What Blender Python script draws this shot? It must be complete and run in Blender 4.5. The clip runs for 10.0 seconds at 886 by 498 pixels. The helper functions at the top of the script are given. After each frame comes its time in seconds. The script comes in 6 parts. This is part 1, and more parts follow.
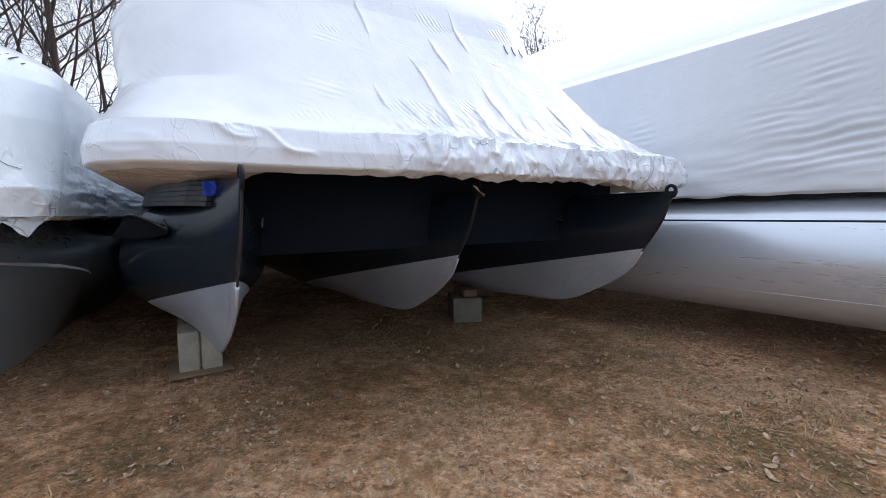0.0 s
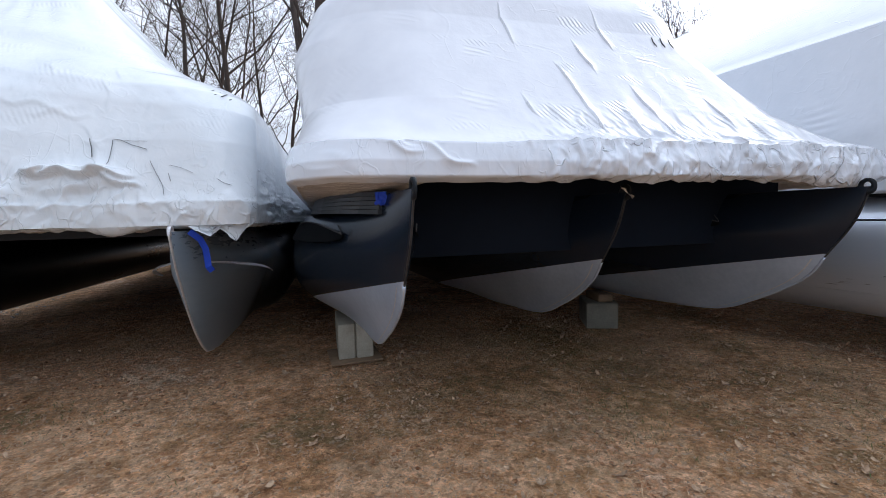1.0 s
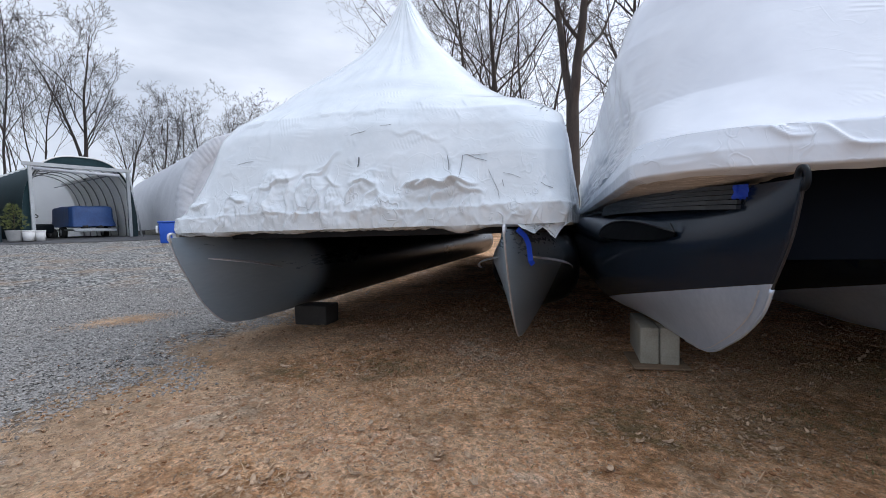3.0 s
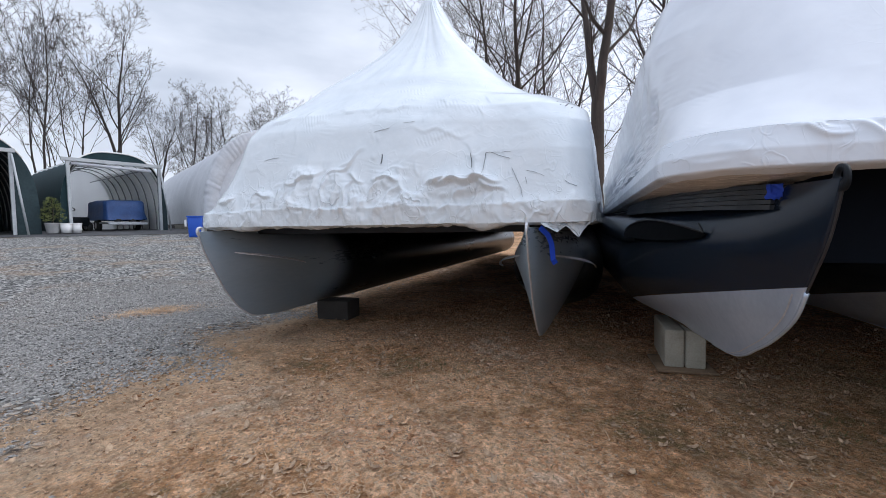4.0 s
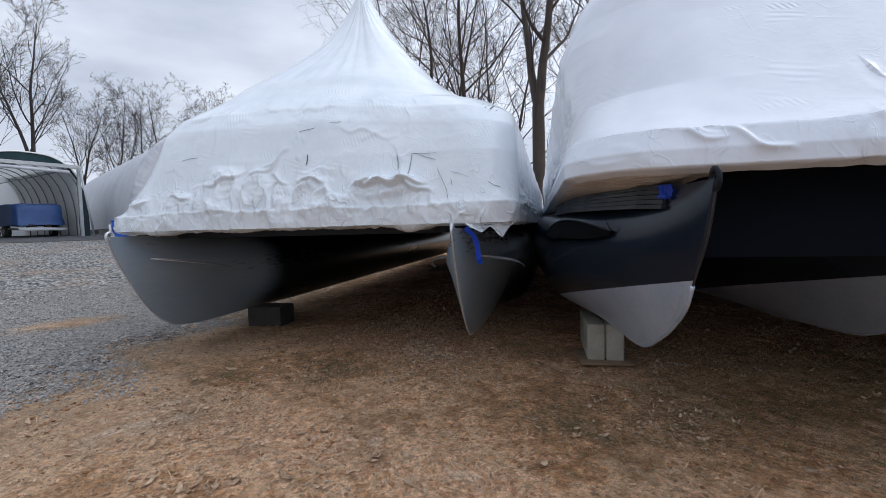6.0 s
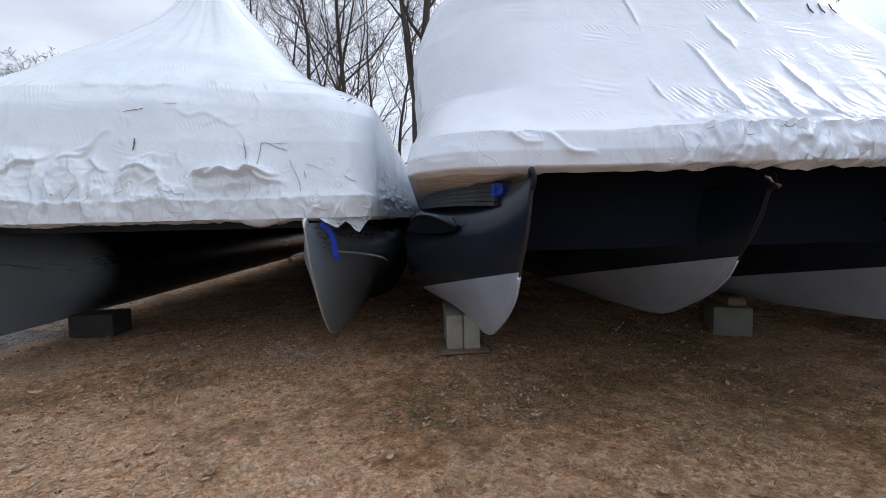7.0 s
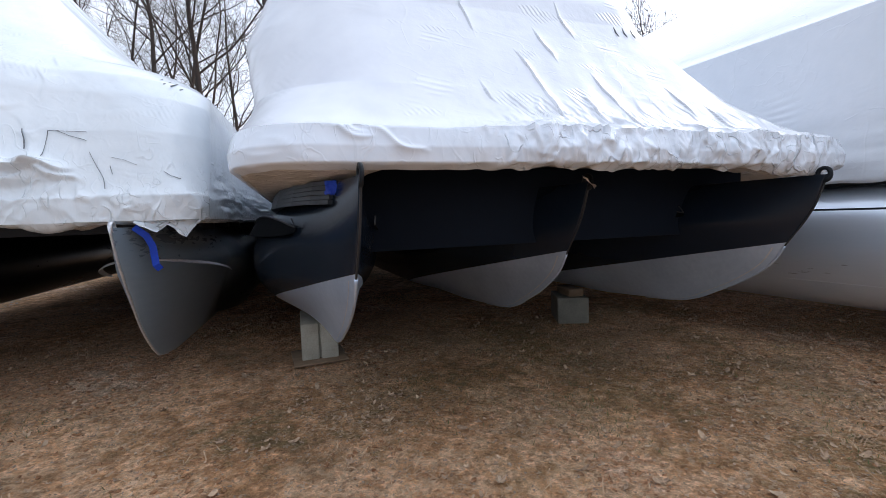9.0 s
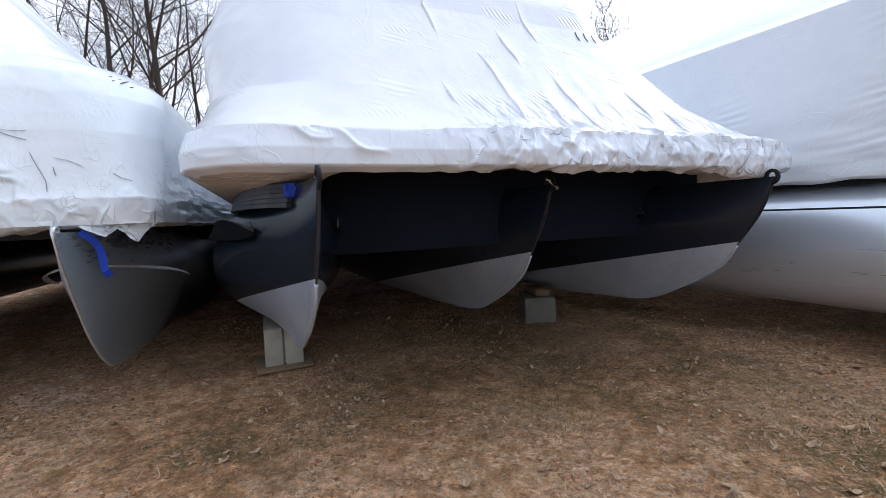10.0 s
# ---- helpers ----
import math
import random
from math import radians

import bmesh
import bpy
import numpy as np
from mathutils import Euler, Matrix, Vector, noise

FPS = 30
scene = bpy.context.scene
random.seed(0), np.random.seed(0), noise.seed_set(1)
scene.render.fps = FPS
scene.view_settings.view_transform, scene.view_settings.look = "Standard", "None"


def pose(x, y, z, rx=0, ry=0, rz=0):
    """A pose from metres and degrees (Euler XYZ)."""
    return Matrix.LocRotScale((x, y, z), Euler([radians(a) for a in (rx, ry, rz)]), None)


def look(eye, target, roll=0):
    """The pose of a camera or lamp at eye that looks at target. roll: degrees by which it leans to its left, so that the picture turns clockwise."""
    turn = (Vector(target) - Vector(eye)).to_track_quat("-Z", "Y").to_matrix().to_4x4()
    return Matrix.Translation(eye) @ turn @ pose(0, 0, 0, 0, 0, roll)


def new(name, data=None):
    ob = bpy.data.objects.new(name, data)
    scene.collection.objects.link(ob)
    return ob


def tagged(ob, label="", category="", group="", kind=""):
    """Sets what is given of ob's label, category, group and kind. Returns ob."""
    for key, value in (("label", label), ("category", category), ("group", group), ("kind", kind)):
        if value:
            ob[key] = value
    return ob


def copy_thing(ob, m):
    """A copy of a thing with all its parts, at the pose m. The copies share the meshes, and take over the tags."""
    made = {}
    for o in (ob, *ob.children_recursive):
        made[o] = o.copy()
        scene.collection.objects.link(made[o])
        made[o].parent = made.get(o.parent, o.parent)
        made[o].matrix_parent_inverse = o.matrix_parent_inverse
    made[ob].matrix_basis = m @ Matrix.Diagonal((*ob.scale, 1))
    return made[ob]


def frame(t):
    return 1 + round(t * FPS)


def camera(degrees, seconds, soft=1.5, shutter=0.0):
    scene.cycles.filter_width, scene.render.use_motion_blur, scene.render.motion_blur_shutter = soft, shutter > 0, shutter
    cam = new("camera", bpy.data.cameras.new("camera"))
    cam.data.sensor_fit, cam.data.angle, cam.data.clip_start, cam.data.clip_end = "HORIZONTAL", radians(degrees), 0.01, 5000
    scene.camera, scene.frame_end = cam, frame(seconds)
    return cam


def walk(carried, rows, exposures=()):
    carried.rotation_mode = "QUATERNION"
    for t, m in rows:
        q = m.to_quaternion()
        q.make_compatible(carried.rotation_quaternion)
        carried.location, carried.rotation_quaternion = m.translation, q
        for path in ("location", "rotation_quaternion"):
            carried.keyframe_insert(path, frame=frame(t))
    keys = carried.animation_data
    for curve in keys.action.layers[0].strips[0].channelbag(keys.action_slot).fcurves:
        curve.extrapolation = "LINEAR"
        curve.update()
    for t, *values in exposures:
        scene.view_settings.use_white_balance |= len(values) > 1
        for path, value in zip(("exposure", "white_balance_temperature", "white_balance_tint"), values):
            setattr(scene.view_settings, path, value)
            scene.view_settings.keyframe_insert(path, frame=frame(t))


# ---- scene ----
cam = camera(90.8, 10.0, soft=0.8)
PATH = [
    (0, (0.083, 0.05, 0.743), (-0.056, 2.038, 0.583), -0.6),
    (0.5, (0.03, 0.025, 0.751), (-0.316, 1.989, 0.594), -1.0),
    (1, (-0.015, -0.014, 0.757), (-0.665, 1.872, 0.611), -1.4),
    (1.5, (-0.078, -0.068, 0.763), (-1.035, 1.683, 0.632), -1.9),
    (2, (-0.137, -0.13, 0.757), (-1.365, 1.444, 0.644), -2.0),
    (2.5, (-0.178, -0.195, 0.746), (-1.597, 1.211, 0.646), -1.8),
    (3, (-0.205, -0.229, 0.743), (-1.752, 1.034, 0.643), -1.6),
    (4.5, (-0.208, -0.234, 0.741), (-1.815, 0.95, 0.633), -0.9),
    (5, (-0.197, -0.223, 0.741), (-1.807, 0.959, 0.635), -1.0),
    (6.5, (-0.097, -0.095, 0.736), (-1.378, 1.436, 0.615), -1.6),
    (7, (-0.05, -0.051, 0.738), (-1.109, 1.639, 0.593), -1.3),
    (7.5, (-0.021, -0.012, 0.734), (-0.909, 1.774, 0.584), -1.4),
    (8, (0.0, 0.017, 0.732), (-0.765, 1.859, 0.581), -1.5),
    (8.5, (0.015, 0.041, 0.726), (-0.646, 1.923, 0.577), -1.8),
    (9, (0.041, 0.058, 0.72), (-0.526, 1.971, 0.577), -2.0),
    (9.5, (0.051, 0.07, 0.728), (-0.433, 2.004, 0.576), -2.1),
    (10, (0.064, 0.075, 0.725), (-0.379, 2.02, 0.58), -2.3),
]
EXPOSURES = [(0, 0.22), (1, 0.08), (2.5, -0.04), (4.5, -0.03), (5, -0.13), (6.5, -0.17), (7.5, 0.05), (8.5, 0.12), (10, 0.25)]
walk(cam, [(t, look(eye, target, roll)) for t, eye, target, roll in PATH], EXPOSURES)

# ---- world, sun ----
world = bpy.data.worlds.new("overcast")
scene.world = world
world.use_nodes = True
wn, wl = world.node_tree.nodes, world.node_tree.links
wn.clear()
w_out = wn.new("ShaderNodeOutputWorld")
w_bg = wn.new("ShaderNodeBackground")
w_sky = wn.new("ShaderNodeTexSky")
w_sky.sky_type = "NISHITA"
w_sky.sun_disc = False
w_sky.sun_elevation = radians(34)
w_sky.sun_rotation = radians(32)
w_sky.air_density, w_sky.dust_density, w_sky.ozone_density = 1.0, 6.0, 1.0
w_tc = wn.new("ShaderNodeTexCoord")
w_map = wn.new("ShaderNodeMapping")
w_map.inputs["Scale"].default_value = (1.6, 1.6, 5.0)
w_n = wn.new("ShaderNodeTexNoise")
w_n.inputs["Scale"].default_value = 1.5
w_n.inputs["Detail"].default_value = 5.0
w_n.inputs["Roughness"].default_value = 0.5
w_ramp = wn.new("ShaderNodeValToRGB")
w_ramp.color_ramp.elements[0].position, w_ramp.color_ramp.elements[0].color = 0.30, (0.48, 0.54, 0.66, 1)
w_ramp.color_ramp.elements[1].position, w_ramp.color_ramp.elements[1].color = 0.68, (0.80, 0.86, 0.99, 1)
# the veiled sun brightens the cloud round it
w_dot = wn.new("ShaderNodeVectorMath")
w_dot.operation = "DOT_PRODUCT"
SUN = Vector((math.sin(radians(32)) * math.cos(radians(34)), math.cos(radians(32)) * math.cos(radians(34)), math.sin(radians(34))))
w_dot.inputs[1].default_value = SUN
w_glow = wn.new("ShaderNodeMapRange")
w_glow.interpolation_type = "SMOOTHSTEP"
w_glow.inputs["From Min"].default_value, w_glow.inputs["From Max"].default_value = 0.25, 1.0
w_glow.inputs["To Min"].default_value, w_glow.inputs["To Max"].default_value = 0.80, 1.6
w_mul = wn.new("ShaderNodeVectorMath")
w_mul.operation = "SCALE"
w_skyk = wn.new("ShaderNodeVectorMath")
w_skyk.operation = "SCALE"
w_skyk.inputs["Scale"].default_value = 0.05
w_mix = wn.new("ShaderNodeMix")
w_mix.data_type = "RGBA"
w_mix.inputs["Factor"].default_value = 0.86
wl.new(w_tc.outputs["Generated"], w_map.inputs["Vector"])
wl.new(w_map.outputs["Vector"], w_n.inputs["Vector"])
wl.new(w_n.outputs["Fac"], w_ramp.inputs["Fac"])
wl.new(w_tc.outputs["Generated"], w_dot.inputs[0])
wl.new(w_dot.outputs["Value"], w_glow.inputs["Value"])
wl.new(w_ramp.outputs["Color"], w_mul.inputs[0])
w_xyz = wn.new("ShaderNodeSeparateXYZ")
w_zen = wn.new("ShaderNodeMath")
w_zen.operation = "MULTIPLY_ADD"
w_zen.use_clamp = False
w_zen.inputs[1].default_value, w_zen.inputs[2].default_value = 0.45, 1.02
w_tot = wn.new("ShaderNodeMath")
w_tot.operation = "MULTIPLY"
wl.new(w_tc.outputs["Generated"], w_xyz.inputs["Vector"])
wl.new(w_xyz.outputs["Z"], w_zen.inputs[0])
wl.new(w_zen.outputs["Value"], w_tot.inputs[0])
wl.new(w_glow.outputs["Result"], w_tot.inputs[1])
wl.new(w_tot.outputs["Value"], w_mul.inputs["Scale"])
wl.new(w_sky.outputs["Color"], w_skyk.inputs[0])
wl.new(w_skyk.outputs["Vector"], w_mix.inputs["A"])
wl.new(w_mul.outputs["Vector"], w_mix.inputs["B"])
wl.new(w_mix.outputs["Result"], w_bg.inputs["Color"])
w_bg.inputs["Strength"].default_value = 1.45
wl.new(w_bg.outputs["Background"], w_out.inputs["Surface"])

sun = new("sun", bpy.data.lights.new("sun", "SUN"))
sun.data.energy, sun.data.angle, sun.data.color = 0.6, radians(25), (1.0, 0.96, 0.9)
sun.matrix_world = look(SUN * 50, (0, 0, 0))
tagged(sun, kind="structure")


# ---- materials ----
def ramp(nodes, stops):
    r = nodes.new("ShaderNodeValToRGB")
    e = r.color_ramp.elements
    while len(e) < len(stops):
        e.new(0.5)
    for k, (p, c) in zip(e, stops):
        k.position, k.color = p, (*c, 1)
    return r


def material(name, low, high, rough=0.6, metal=0.0, scale=3.0, fine=40.0, bump=0.1, spec=0.5, dist=0.01, stretch=(1, 1, 1), rough_var=0.1, coat=0.0):
    """Two scales of variation in colour and roughness, and a fine relief, in metres of the object's own space."""
    m = bpy.data.materials.new(name)
    m.use_nodes = True
    n, l = m.node_tree.nodes, m.node_tree.links
    b = n["Principled BSDF"]
    tc, mp = n.new("ShaderNodeTexCoord"), n.new("ShaderNodeMapping")
    mp.inputs["Scale"].default_value = stretch
    l.new(tc.outputs["Object"], mp.inputs["Vector"])
    big, small = n.new("ShaderNodeTexNoise"), n.new("ShaderNodeTexNoise")
    big.inputs["Scale"].default_value, big.inputs["Detail"].default_value = scale, 5
    small.inputs["Scale"].default_value, small.inputs["Detail"].default_value = fine, 4
    mixn = n.new("ShaderNodeMath")
    mixn.operation = "MULTIPLY_ADD"
    mixn.inputs[1].default_value, mixn.inputs[2].default_value = 0.35, 0.0
    add = n.new("ShaderNodeMath")
    add.operation = "MULTIPLY_ADD"
    add.inputs[1].default_value = 0.65
    r = ramp(n, [(0.32, low), (0.68, high)])
    for t in (big, small):
        l.new(mp.outputs["Vector"], t.inputs["Vector"])
    l.new(small.outputs["Fac"], mixn.inputs[0])
    l.new(big.outputs["Fac"], add.inputs[0])
    l.new(mixn.outputs["Value"], add.inputs[2])
    l.new(add.outputs["Value"], r.inputs["Fac"])
    l.new(r.outputs["Color"], b.inputs["Base Color"])
    rr = n.new("ShaderNodeMapRange")
    rr.inputs["To Min"].default_value, rr.inputs["To Max"].default_value = rough - rough_var, rough + rough_var
    l.new(add.outputs["Value"], rr.inputs["Value"])
    l.new(rr.outputs["Result"], b.inputs["Roughness"])
    b.inputs["Metallic"].default_value = metal
    b.inputs["Specular IOR Level"].default_value = spec
    b.inputs["Coat Weight"].default_value = coat
    if bump:
        bp = n.new("ShaderNodeBump")
        bp.inputs["Strength"].default_value, bp.inputs["Distance"].default_value = bump, dist
        l.new(add.outputs["Value"], bp.inputs["Height"])
        l.new(bp.outputs["Normal"], b.inputs["Normal"])
    return m


def wrap_material(name, low, high, creases=1.0, ladders=1.0, crinkle=0.0, clear=None, rough=0.20, below=None):
    """White heat-shrunk film: satin, with a few sharp creases, patches of short parallel puckers, and crinkles where it is
    gathered. Heights in metres. clear: the x below which it lies smooth."""
    m = material(name, low, high, rough=rough, scale=2.0, fine=14.0, bump=0.0, spec=0.6)
    n, l = m.node_tree.nodes, m.node_tree.links
    b = n["Principled BSDF"]

    def node(kind, **values):
        k = n.new(kind)
        for key, value in values.items():
            k.inputs[key.replace("_", " ")].default_value = value
        return k

    def maths(op, *terms):
        k = n.new("ShaderNodeMath")
        k.operation = op
        for s, v in enumerate(terms):
            if isinstance(v, float):
                k.inputs[s].default_value = v
            else:
                l.new(v, k.inputs[s])
        return k.outputs["Value"]

    tc = n.new("ShaderNodeTexCoord")
    at = tc.outputs["Object"]

    def noise_at(scale, detail=2.0, stretch=(1, 1, 1), shift=0.0, rough=0.5):
        mp = n.new("ShaderNodeMapping")
        mp.inputs["Scale"].default_value = stretch
        mp.inputs["Location"].default_value = (shift, shift * 0.7, shift * 1.3)
        l.new(at, mp.inputs["Vector"])
        k = node("ShaderNodeTexNoise", Scale=scale, Detail=detail, Roughness=rough)
        l.new(mp.outputs["Vector"], k.inputs["Vector"])
        return k.outputs["Fac"]

    def mask(value, lo, hi):
        k = node("ShaderNodeMapRange", From_Min=lo, From_Max=hi)
        k.interpolation_type = "SMOOTHSTEP"
        l.new(value, k.inputs["Value"])
        return k.outputs["Result"]

    def fold(value, wide):
        """A sharp ridge where the noise crosses its middle."""
        away = maths("ABSOLUTE", maths("SUBTRACT", value, 0.5))
        k = node("ShaderNodeMapRange", From_Min=0.0, From_Max=wide, To_Min=1.0, To_Max=0.0)
        l.new(away, k.inputs["Value"])
        return k.outputs["Result"]

    def low_zone(span):
        """One near the hem, fading out over the heights given."""
        z = n.new("ShaderNodeSeparateXYZ")
        l.new(at, z.inputs["Vector"])
        zone = node("ShaderNodeMapRange", From_Min=span[0], From_Max=span[1], To_Min=1.0, To_Max=0.0)
        zone.interpolation_type = "SMOOTHSTEP"
        l.new(maths("ADD", z.outputs["Z"], maths("MULTIPLY", noise_at(3.0, 2.0, (1, 1, 1), 71.0), 0.3)), zone.inputs["Value"])
        return zone.outputs["Result"]

    height = maths("MULTIPLY", noise_at(30.0, 4.0), 0.0010)
    for scale, wide, tall, patch, lo, stretch, shift in ((2.4, 0.008, 0.0014, 1.4, 0.54, (1, 1, 0.7), 3.0), (6.5, 0.020, 0.0018, 3.0, 0.56, (1, 1, 1.3), 11.0), (13.0, 0.05, 0.0014, 4.0, 0.56, (1, 1, 1), 19.0)):
        h = maths("MULTIPLY", fold(noise_at(scale, 1.5, stretch, shift), wide), mask(noise_at(patch, 2.0, (1, 1, 1), shift + 5), lo, lo + 0.06))
        height = maths("ADD", height, maths("MULTIPLY", h, tall * creases))
    if crinkle:
        # thin pinched lines, most of them hanging
        for scale, wide, tall, stretch, shift in ((9.0, 0.016, 0.0060, (1, 1, 0.45), 83.0), (16.0, 0.024, 0.0042, (1, 1, 0.8), 89.0), (22.0, 0.03, 0.0024, (1, 1, 0.5), 97.0)):
            h = maths("MULTIPLY", fold(noise_at(scale, 1.0, stretch, shift), wide), mask(noise_at(scale * 0.55, 1.0, (1, 1, 1), shift + 4), 0.52, 0.62))
            pinch = maths("MULTIPLY", h, tall * crinkle)
            height = maths("ADD", height, pinch if below is None else maths("MULTIPLY", pinch, low_zone(below)))
    # puckers: short parallel strokes in patches
    for vec, tall, patch, shift in (((300.0, 60.0, 120.0), 0.0011, (1, 1, 2.2), 31.0), ((60.0, 30.0, 230.0), 0.0008, (1.1, 1.1, 1.9), 43.0)):
        dot = n.new("ShaderNodeVectorMath")
        dot.operation = "DOT_PRODUCT"
        dot.inputs[1].default_value = vec
        l.new(at, dot.inputs[0])
        wave = maths("SINE", maths("ADD", dot.outputs["Value"], maths("MULTIPLY", noise_at(4.0, 1.0, (1, 1, 1), shift), 9.0)))
        h = maths("MULTIPLY", wave, mask(noise_at(3.6, 3.0, patch, shift + 3), 0.60, 0.70))
        height = maths("ADD", height, maths("MULTIPLY", h, tall * ladders))
    if crinkle:
        sharp = None
        for scale, tall, shift in ((6.0, 0.010, 51.0), (15.0, 0.006, 57.0), (36.0, 0.002, 61.0)):
            value = noise_at(scale, 1.0, (1, 1, 0.7), shift)
            away = maths("MULTIPLY", maths("ABSOLUTE", maths("SUBTRACT", value, 0.5)), -tall)
            line = maths("MULTIPLY", fold(value, 0.05), maths("MULTIPLY", mask(noise_at(scale * 0.45, 1.0, (1, 1, 1), shift + 2), 0.45, 0.6), tall * 0.16))
            both = maths("ADD", away, line)
            sharp = both if sharp is None else maths("ADD", sharp, both)
        if below is not None:
            sharp = maths("MULTIPLY", sharp, low_zone(below))
        height = maths("ADD", height, maths("MULTIPLY", sharp, crinkle))
    if clear is not None:
        xyz = n.new("ShaderNodeSeparateXYZ")
        l.new(at, xyz.inputs["Vector"])
        zone = node("ShaderNodeMapRange", From_Min=clear, From_Max=clear + 0.3, To_Min=0.2, To_Max=1.0)
        l.new(xyz.outputs["X"], zone.inputs["Value"])
        height = maths("MULTIPLY", height, zone.outputs["Result"])
    bp = n.new("ShaderNodeBump")
    bp.inputs["Strength"].default_value, bp.inputs["Distance"].default_value = 1.0, 1.0
    l.new(height, bp.inputs["Height"])
    l.new(bp.outputs["Normal"], b.inputs["Normal"])
    return m


WRAP = wrap_material("white_shrink_film", (0.61, 0.64, 0.70), (0.70, 0.73, 0.78), 0.25, 1.0, clear=0.3, rough=0.2)
SKIRT = wrap_material("gathered_shrink_film", (0.66, 0.725, 0.81), (0.76, 0.815, 0.89), 1.0, 0.0, 0.9, clear=0.4, rough=0.18)
WRAP_B = wrap_material("cool_white_shrink_film", (0.67, 0.73, 0.775), (0.78, 0.83, 0.87), 0.35, 0.4, 0.6, below=(1.0, 1.3), rough=0.17)
SKIRT_B = wrap_material("cool_gathered_film", (0.66, 0.735, 0.79), (0.78, 0.84, 0.89), 1.0, 0.0, 0.8, rough=0.18)
WRAP_C = wrap_material("grey_white_shrink_film", (0.60, 0.645, 0.70), (0.67, 0.705, 0.755), 0.4, 0.15)
FOLD = wrap_material("dusty_film_underside", (0.76, 0.71, 0.64), (0.92, 0.91, 0.89), 1.0, 0.0, 0.7)
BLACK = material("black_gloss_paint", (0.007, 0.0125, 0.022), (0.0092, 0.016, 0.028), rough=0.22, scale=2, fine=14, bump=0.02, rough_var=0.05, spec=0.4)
FIN = material("matt_black_fin", (0.0015, 0.002, 0.003), (0.004, 0.005, 0.006), rough=0.8, scale=6, fine=40, bump=0.05, spec=0.05)
ALU = material("etched_aluminium", (0.46, 0.56, 0.70), (0.63, 0.725, 0.86), rough=0.34, metal=0.6, scale=4, fine=50, bump=0.006)
ALU_C = material("brushed_aluminium", (0.62, 0.685, 0.77), (0.66, 0.72, 0.805), rough=0.28, metal=0.55, scale=1.5, fine=30, bump=0.0, stretch=(1, 0.25, 3), rough_var=0.05)
WELD = material("weld_bead", (0.55, 0.56, 0.6), (0.78, 0.79, 0.82), rough=0.4, metal=0.7, scale=60, fine=200, bump=0.2)
SCUFFED = material("scuffed_black_edge", (0.004, 0.005, 0.006), (0.035, 0.037, 0.04), rough=0.42, scale=14, fine=70, bump=0.1)
# navy that puts the shade between the middle boat's pontoons into a colour
GAP_SHADE = material("matt_navy_gap_shade", (0.0075, 0.0125, 0.022), (0.010, 0.0165, 0.029), rough=0.8, scale=2, fine=20, bump=0.05, spec=0.1)
RIB = material("dark_grey_ribbed_rail", (0.022, 0.026, 0.031), (0.055, 0.062, 0.070), rough=0.45, scale=8, fine=80, bump=0.05, spec=0.3)
WORN = material("worn_pale_edge", (0.10, 0.105, 0.11), (0.30, 0.31, 0.32), rough=0.5, scale=20, fine=90, bump=0.05)
BLACKM = material("black_plastic_trim", (0.005, 0.0075, 0.0105), (0.011, 0.015, 0.020), rough=0.5, scale=8, fine=80, bump=0.05, spec=0.2)
DECK = material("dark_deck_underside", (0.012, 0.017, 0.024), (0.025, 0.031, 0.040), rough=0.75, scale=5, fine=60, bump=0.1)
TAPE = material("blue_masking_tape", (0.003, 0.042, 0.46), (0.006, 0.075, 0.62), rough=0.55, scale=10, fine=90, bump=0.15)
BLOCK = material("concrete_block", (0.25, 0.235, 0.19), (0.41, 0.39, 0.33), rough=0.92, scale=9, fine=110, bump=0.5, dist=0.006)
# same concrete, darkened in colour for the deeper shade under the boat
BLOCK_SHADED = material("shaded_concrete_block", (0.13, 0.125, 0.10), (0.25, 0.24, 0.20), rough=0.92, scale=9, fine=110, bump=0.5, dist=0.006)
BLOCKD = material("dark_concrete_block", (0.022, 0.020, 0.018), (0.055, 0.050, 0.046), rough=0.9, scale=9, fine=110, bump=0.5, dist=0.006)
WOOD = material("weathered_plank", (0.13, 0.085, 0.05), (0.24, 0.165, 0.105), rough=0.85, scale=6, fine=50, bump=0.4, stretch=(1, 6, 6))
SCUFF = material("scuffed_film", (0.03, 0.034, 0.04), (0.30, 0.32, 0.35), rough=0.7, scale=20, fine=100, bump=0)
INK = material("marker_ink", (0.01, 0.01, 0.012), (0.04, 0.04, 0.045), rough=0.6, scale=20, fine=100, bump=0)
BARK = material("grey_brown_bark", (0.024, 0.020, 0.019), (0.075, 0.060, 0.053), rough=0.9, scale=3, fine=30, bump=0.5, stretch=(2, 2, 0.4))
BARKFAR = material("pale_bark", (0.022, 0.018, 0.017), (0.055, 0.045, 0.043), rough=0.9, scale=2, fine=20, bump=0.3)
GREEN = material("dark_green_tarpaulin", (0.010, 0.027, 0.033), (0.026, 0.054, 0.062), rough=0.65, spec=0.15, scale=1.2, fine=12, bump=0.5, dist=0.03)
GREYTARP = material("grey_green_flap", (0.018, 0.034, 0.040), (0.04, 0.064, 0.072), rough=0.6, spec=0.2, scale=2, fine=14, bump=0.4, dist=0.03)
LINER = material("pale_liner", (0.74, 0.75, 0.74), (0.84, 0.85, 0.84), rough=0.7, scale=1.5, fine=10, bump=0.3)
TIMBER = material("grey_painted_timber", (0.36, 0.38, 0.40), (0.50, 0.52, 0.54), rough=0.7, scale=3, fine=30, bump=0.2)
STEEL = material("galvanised_tube", (0.20, 0.21, 0.22), (0.34, 0.35, 0.36), rough=0.45, metal=0.6, scale=5, fine=40, bump=0.05)
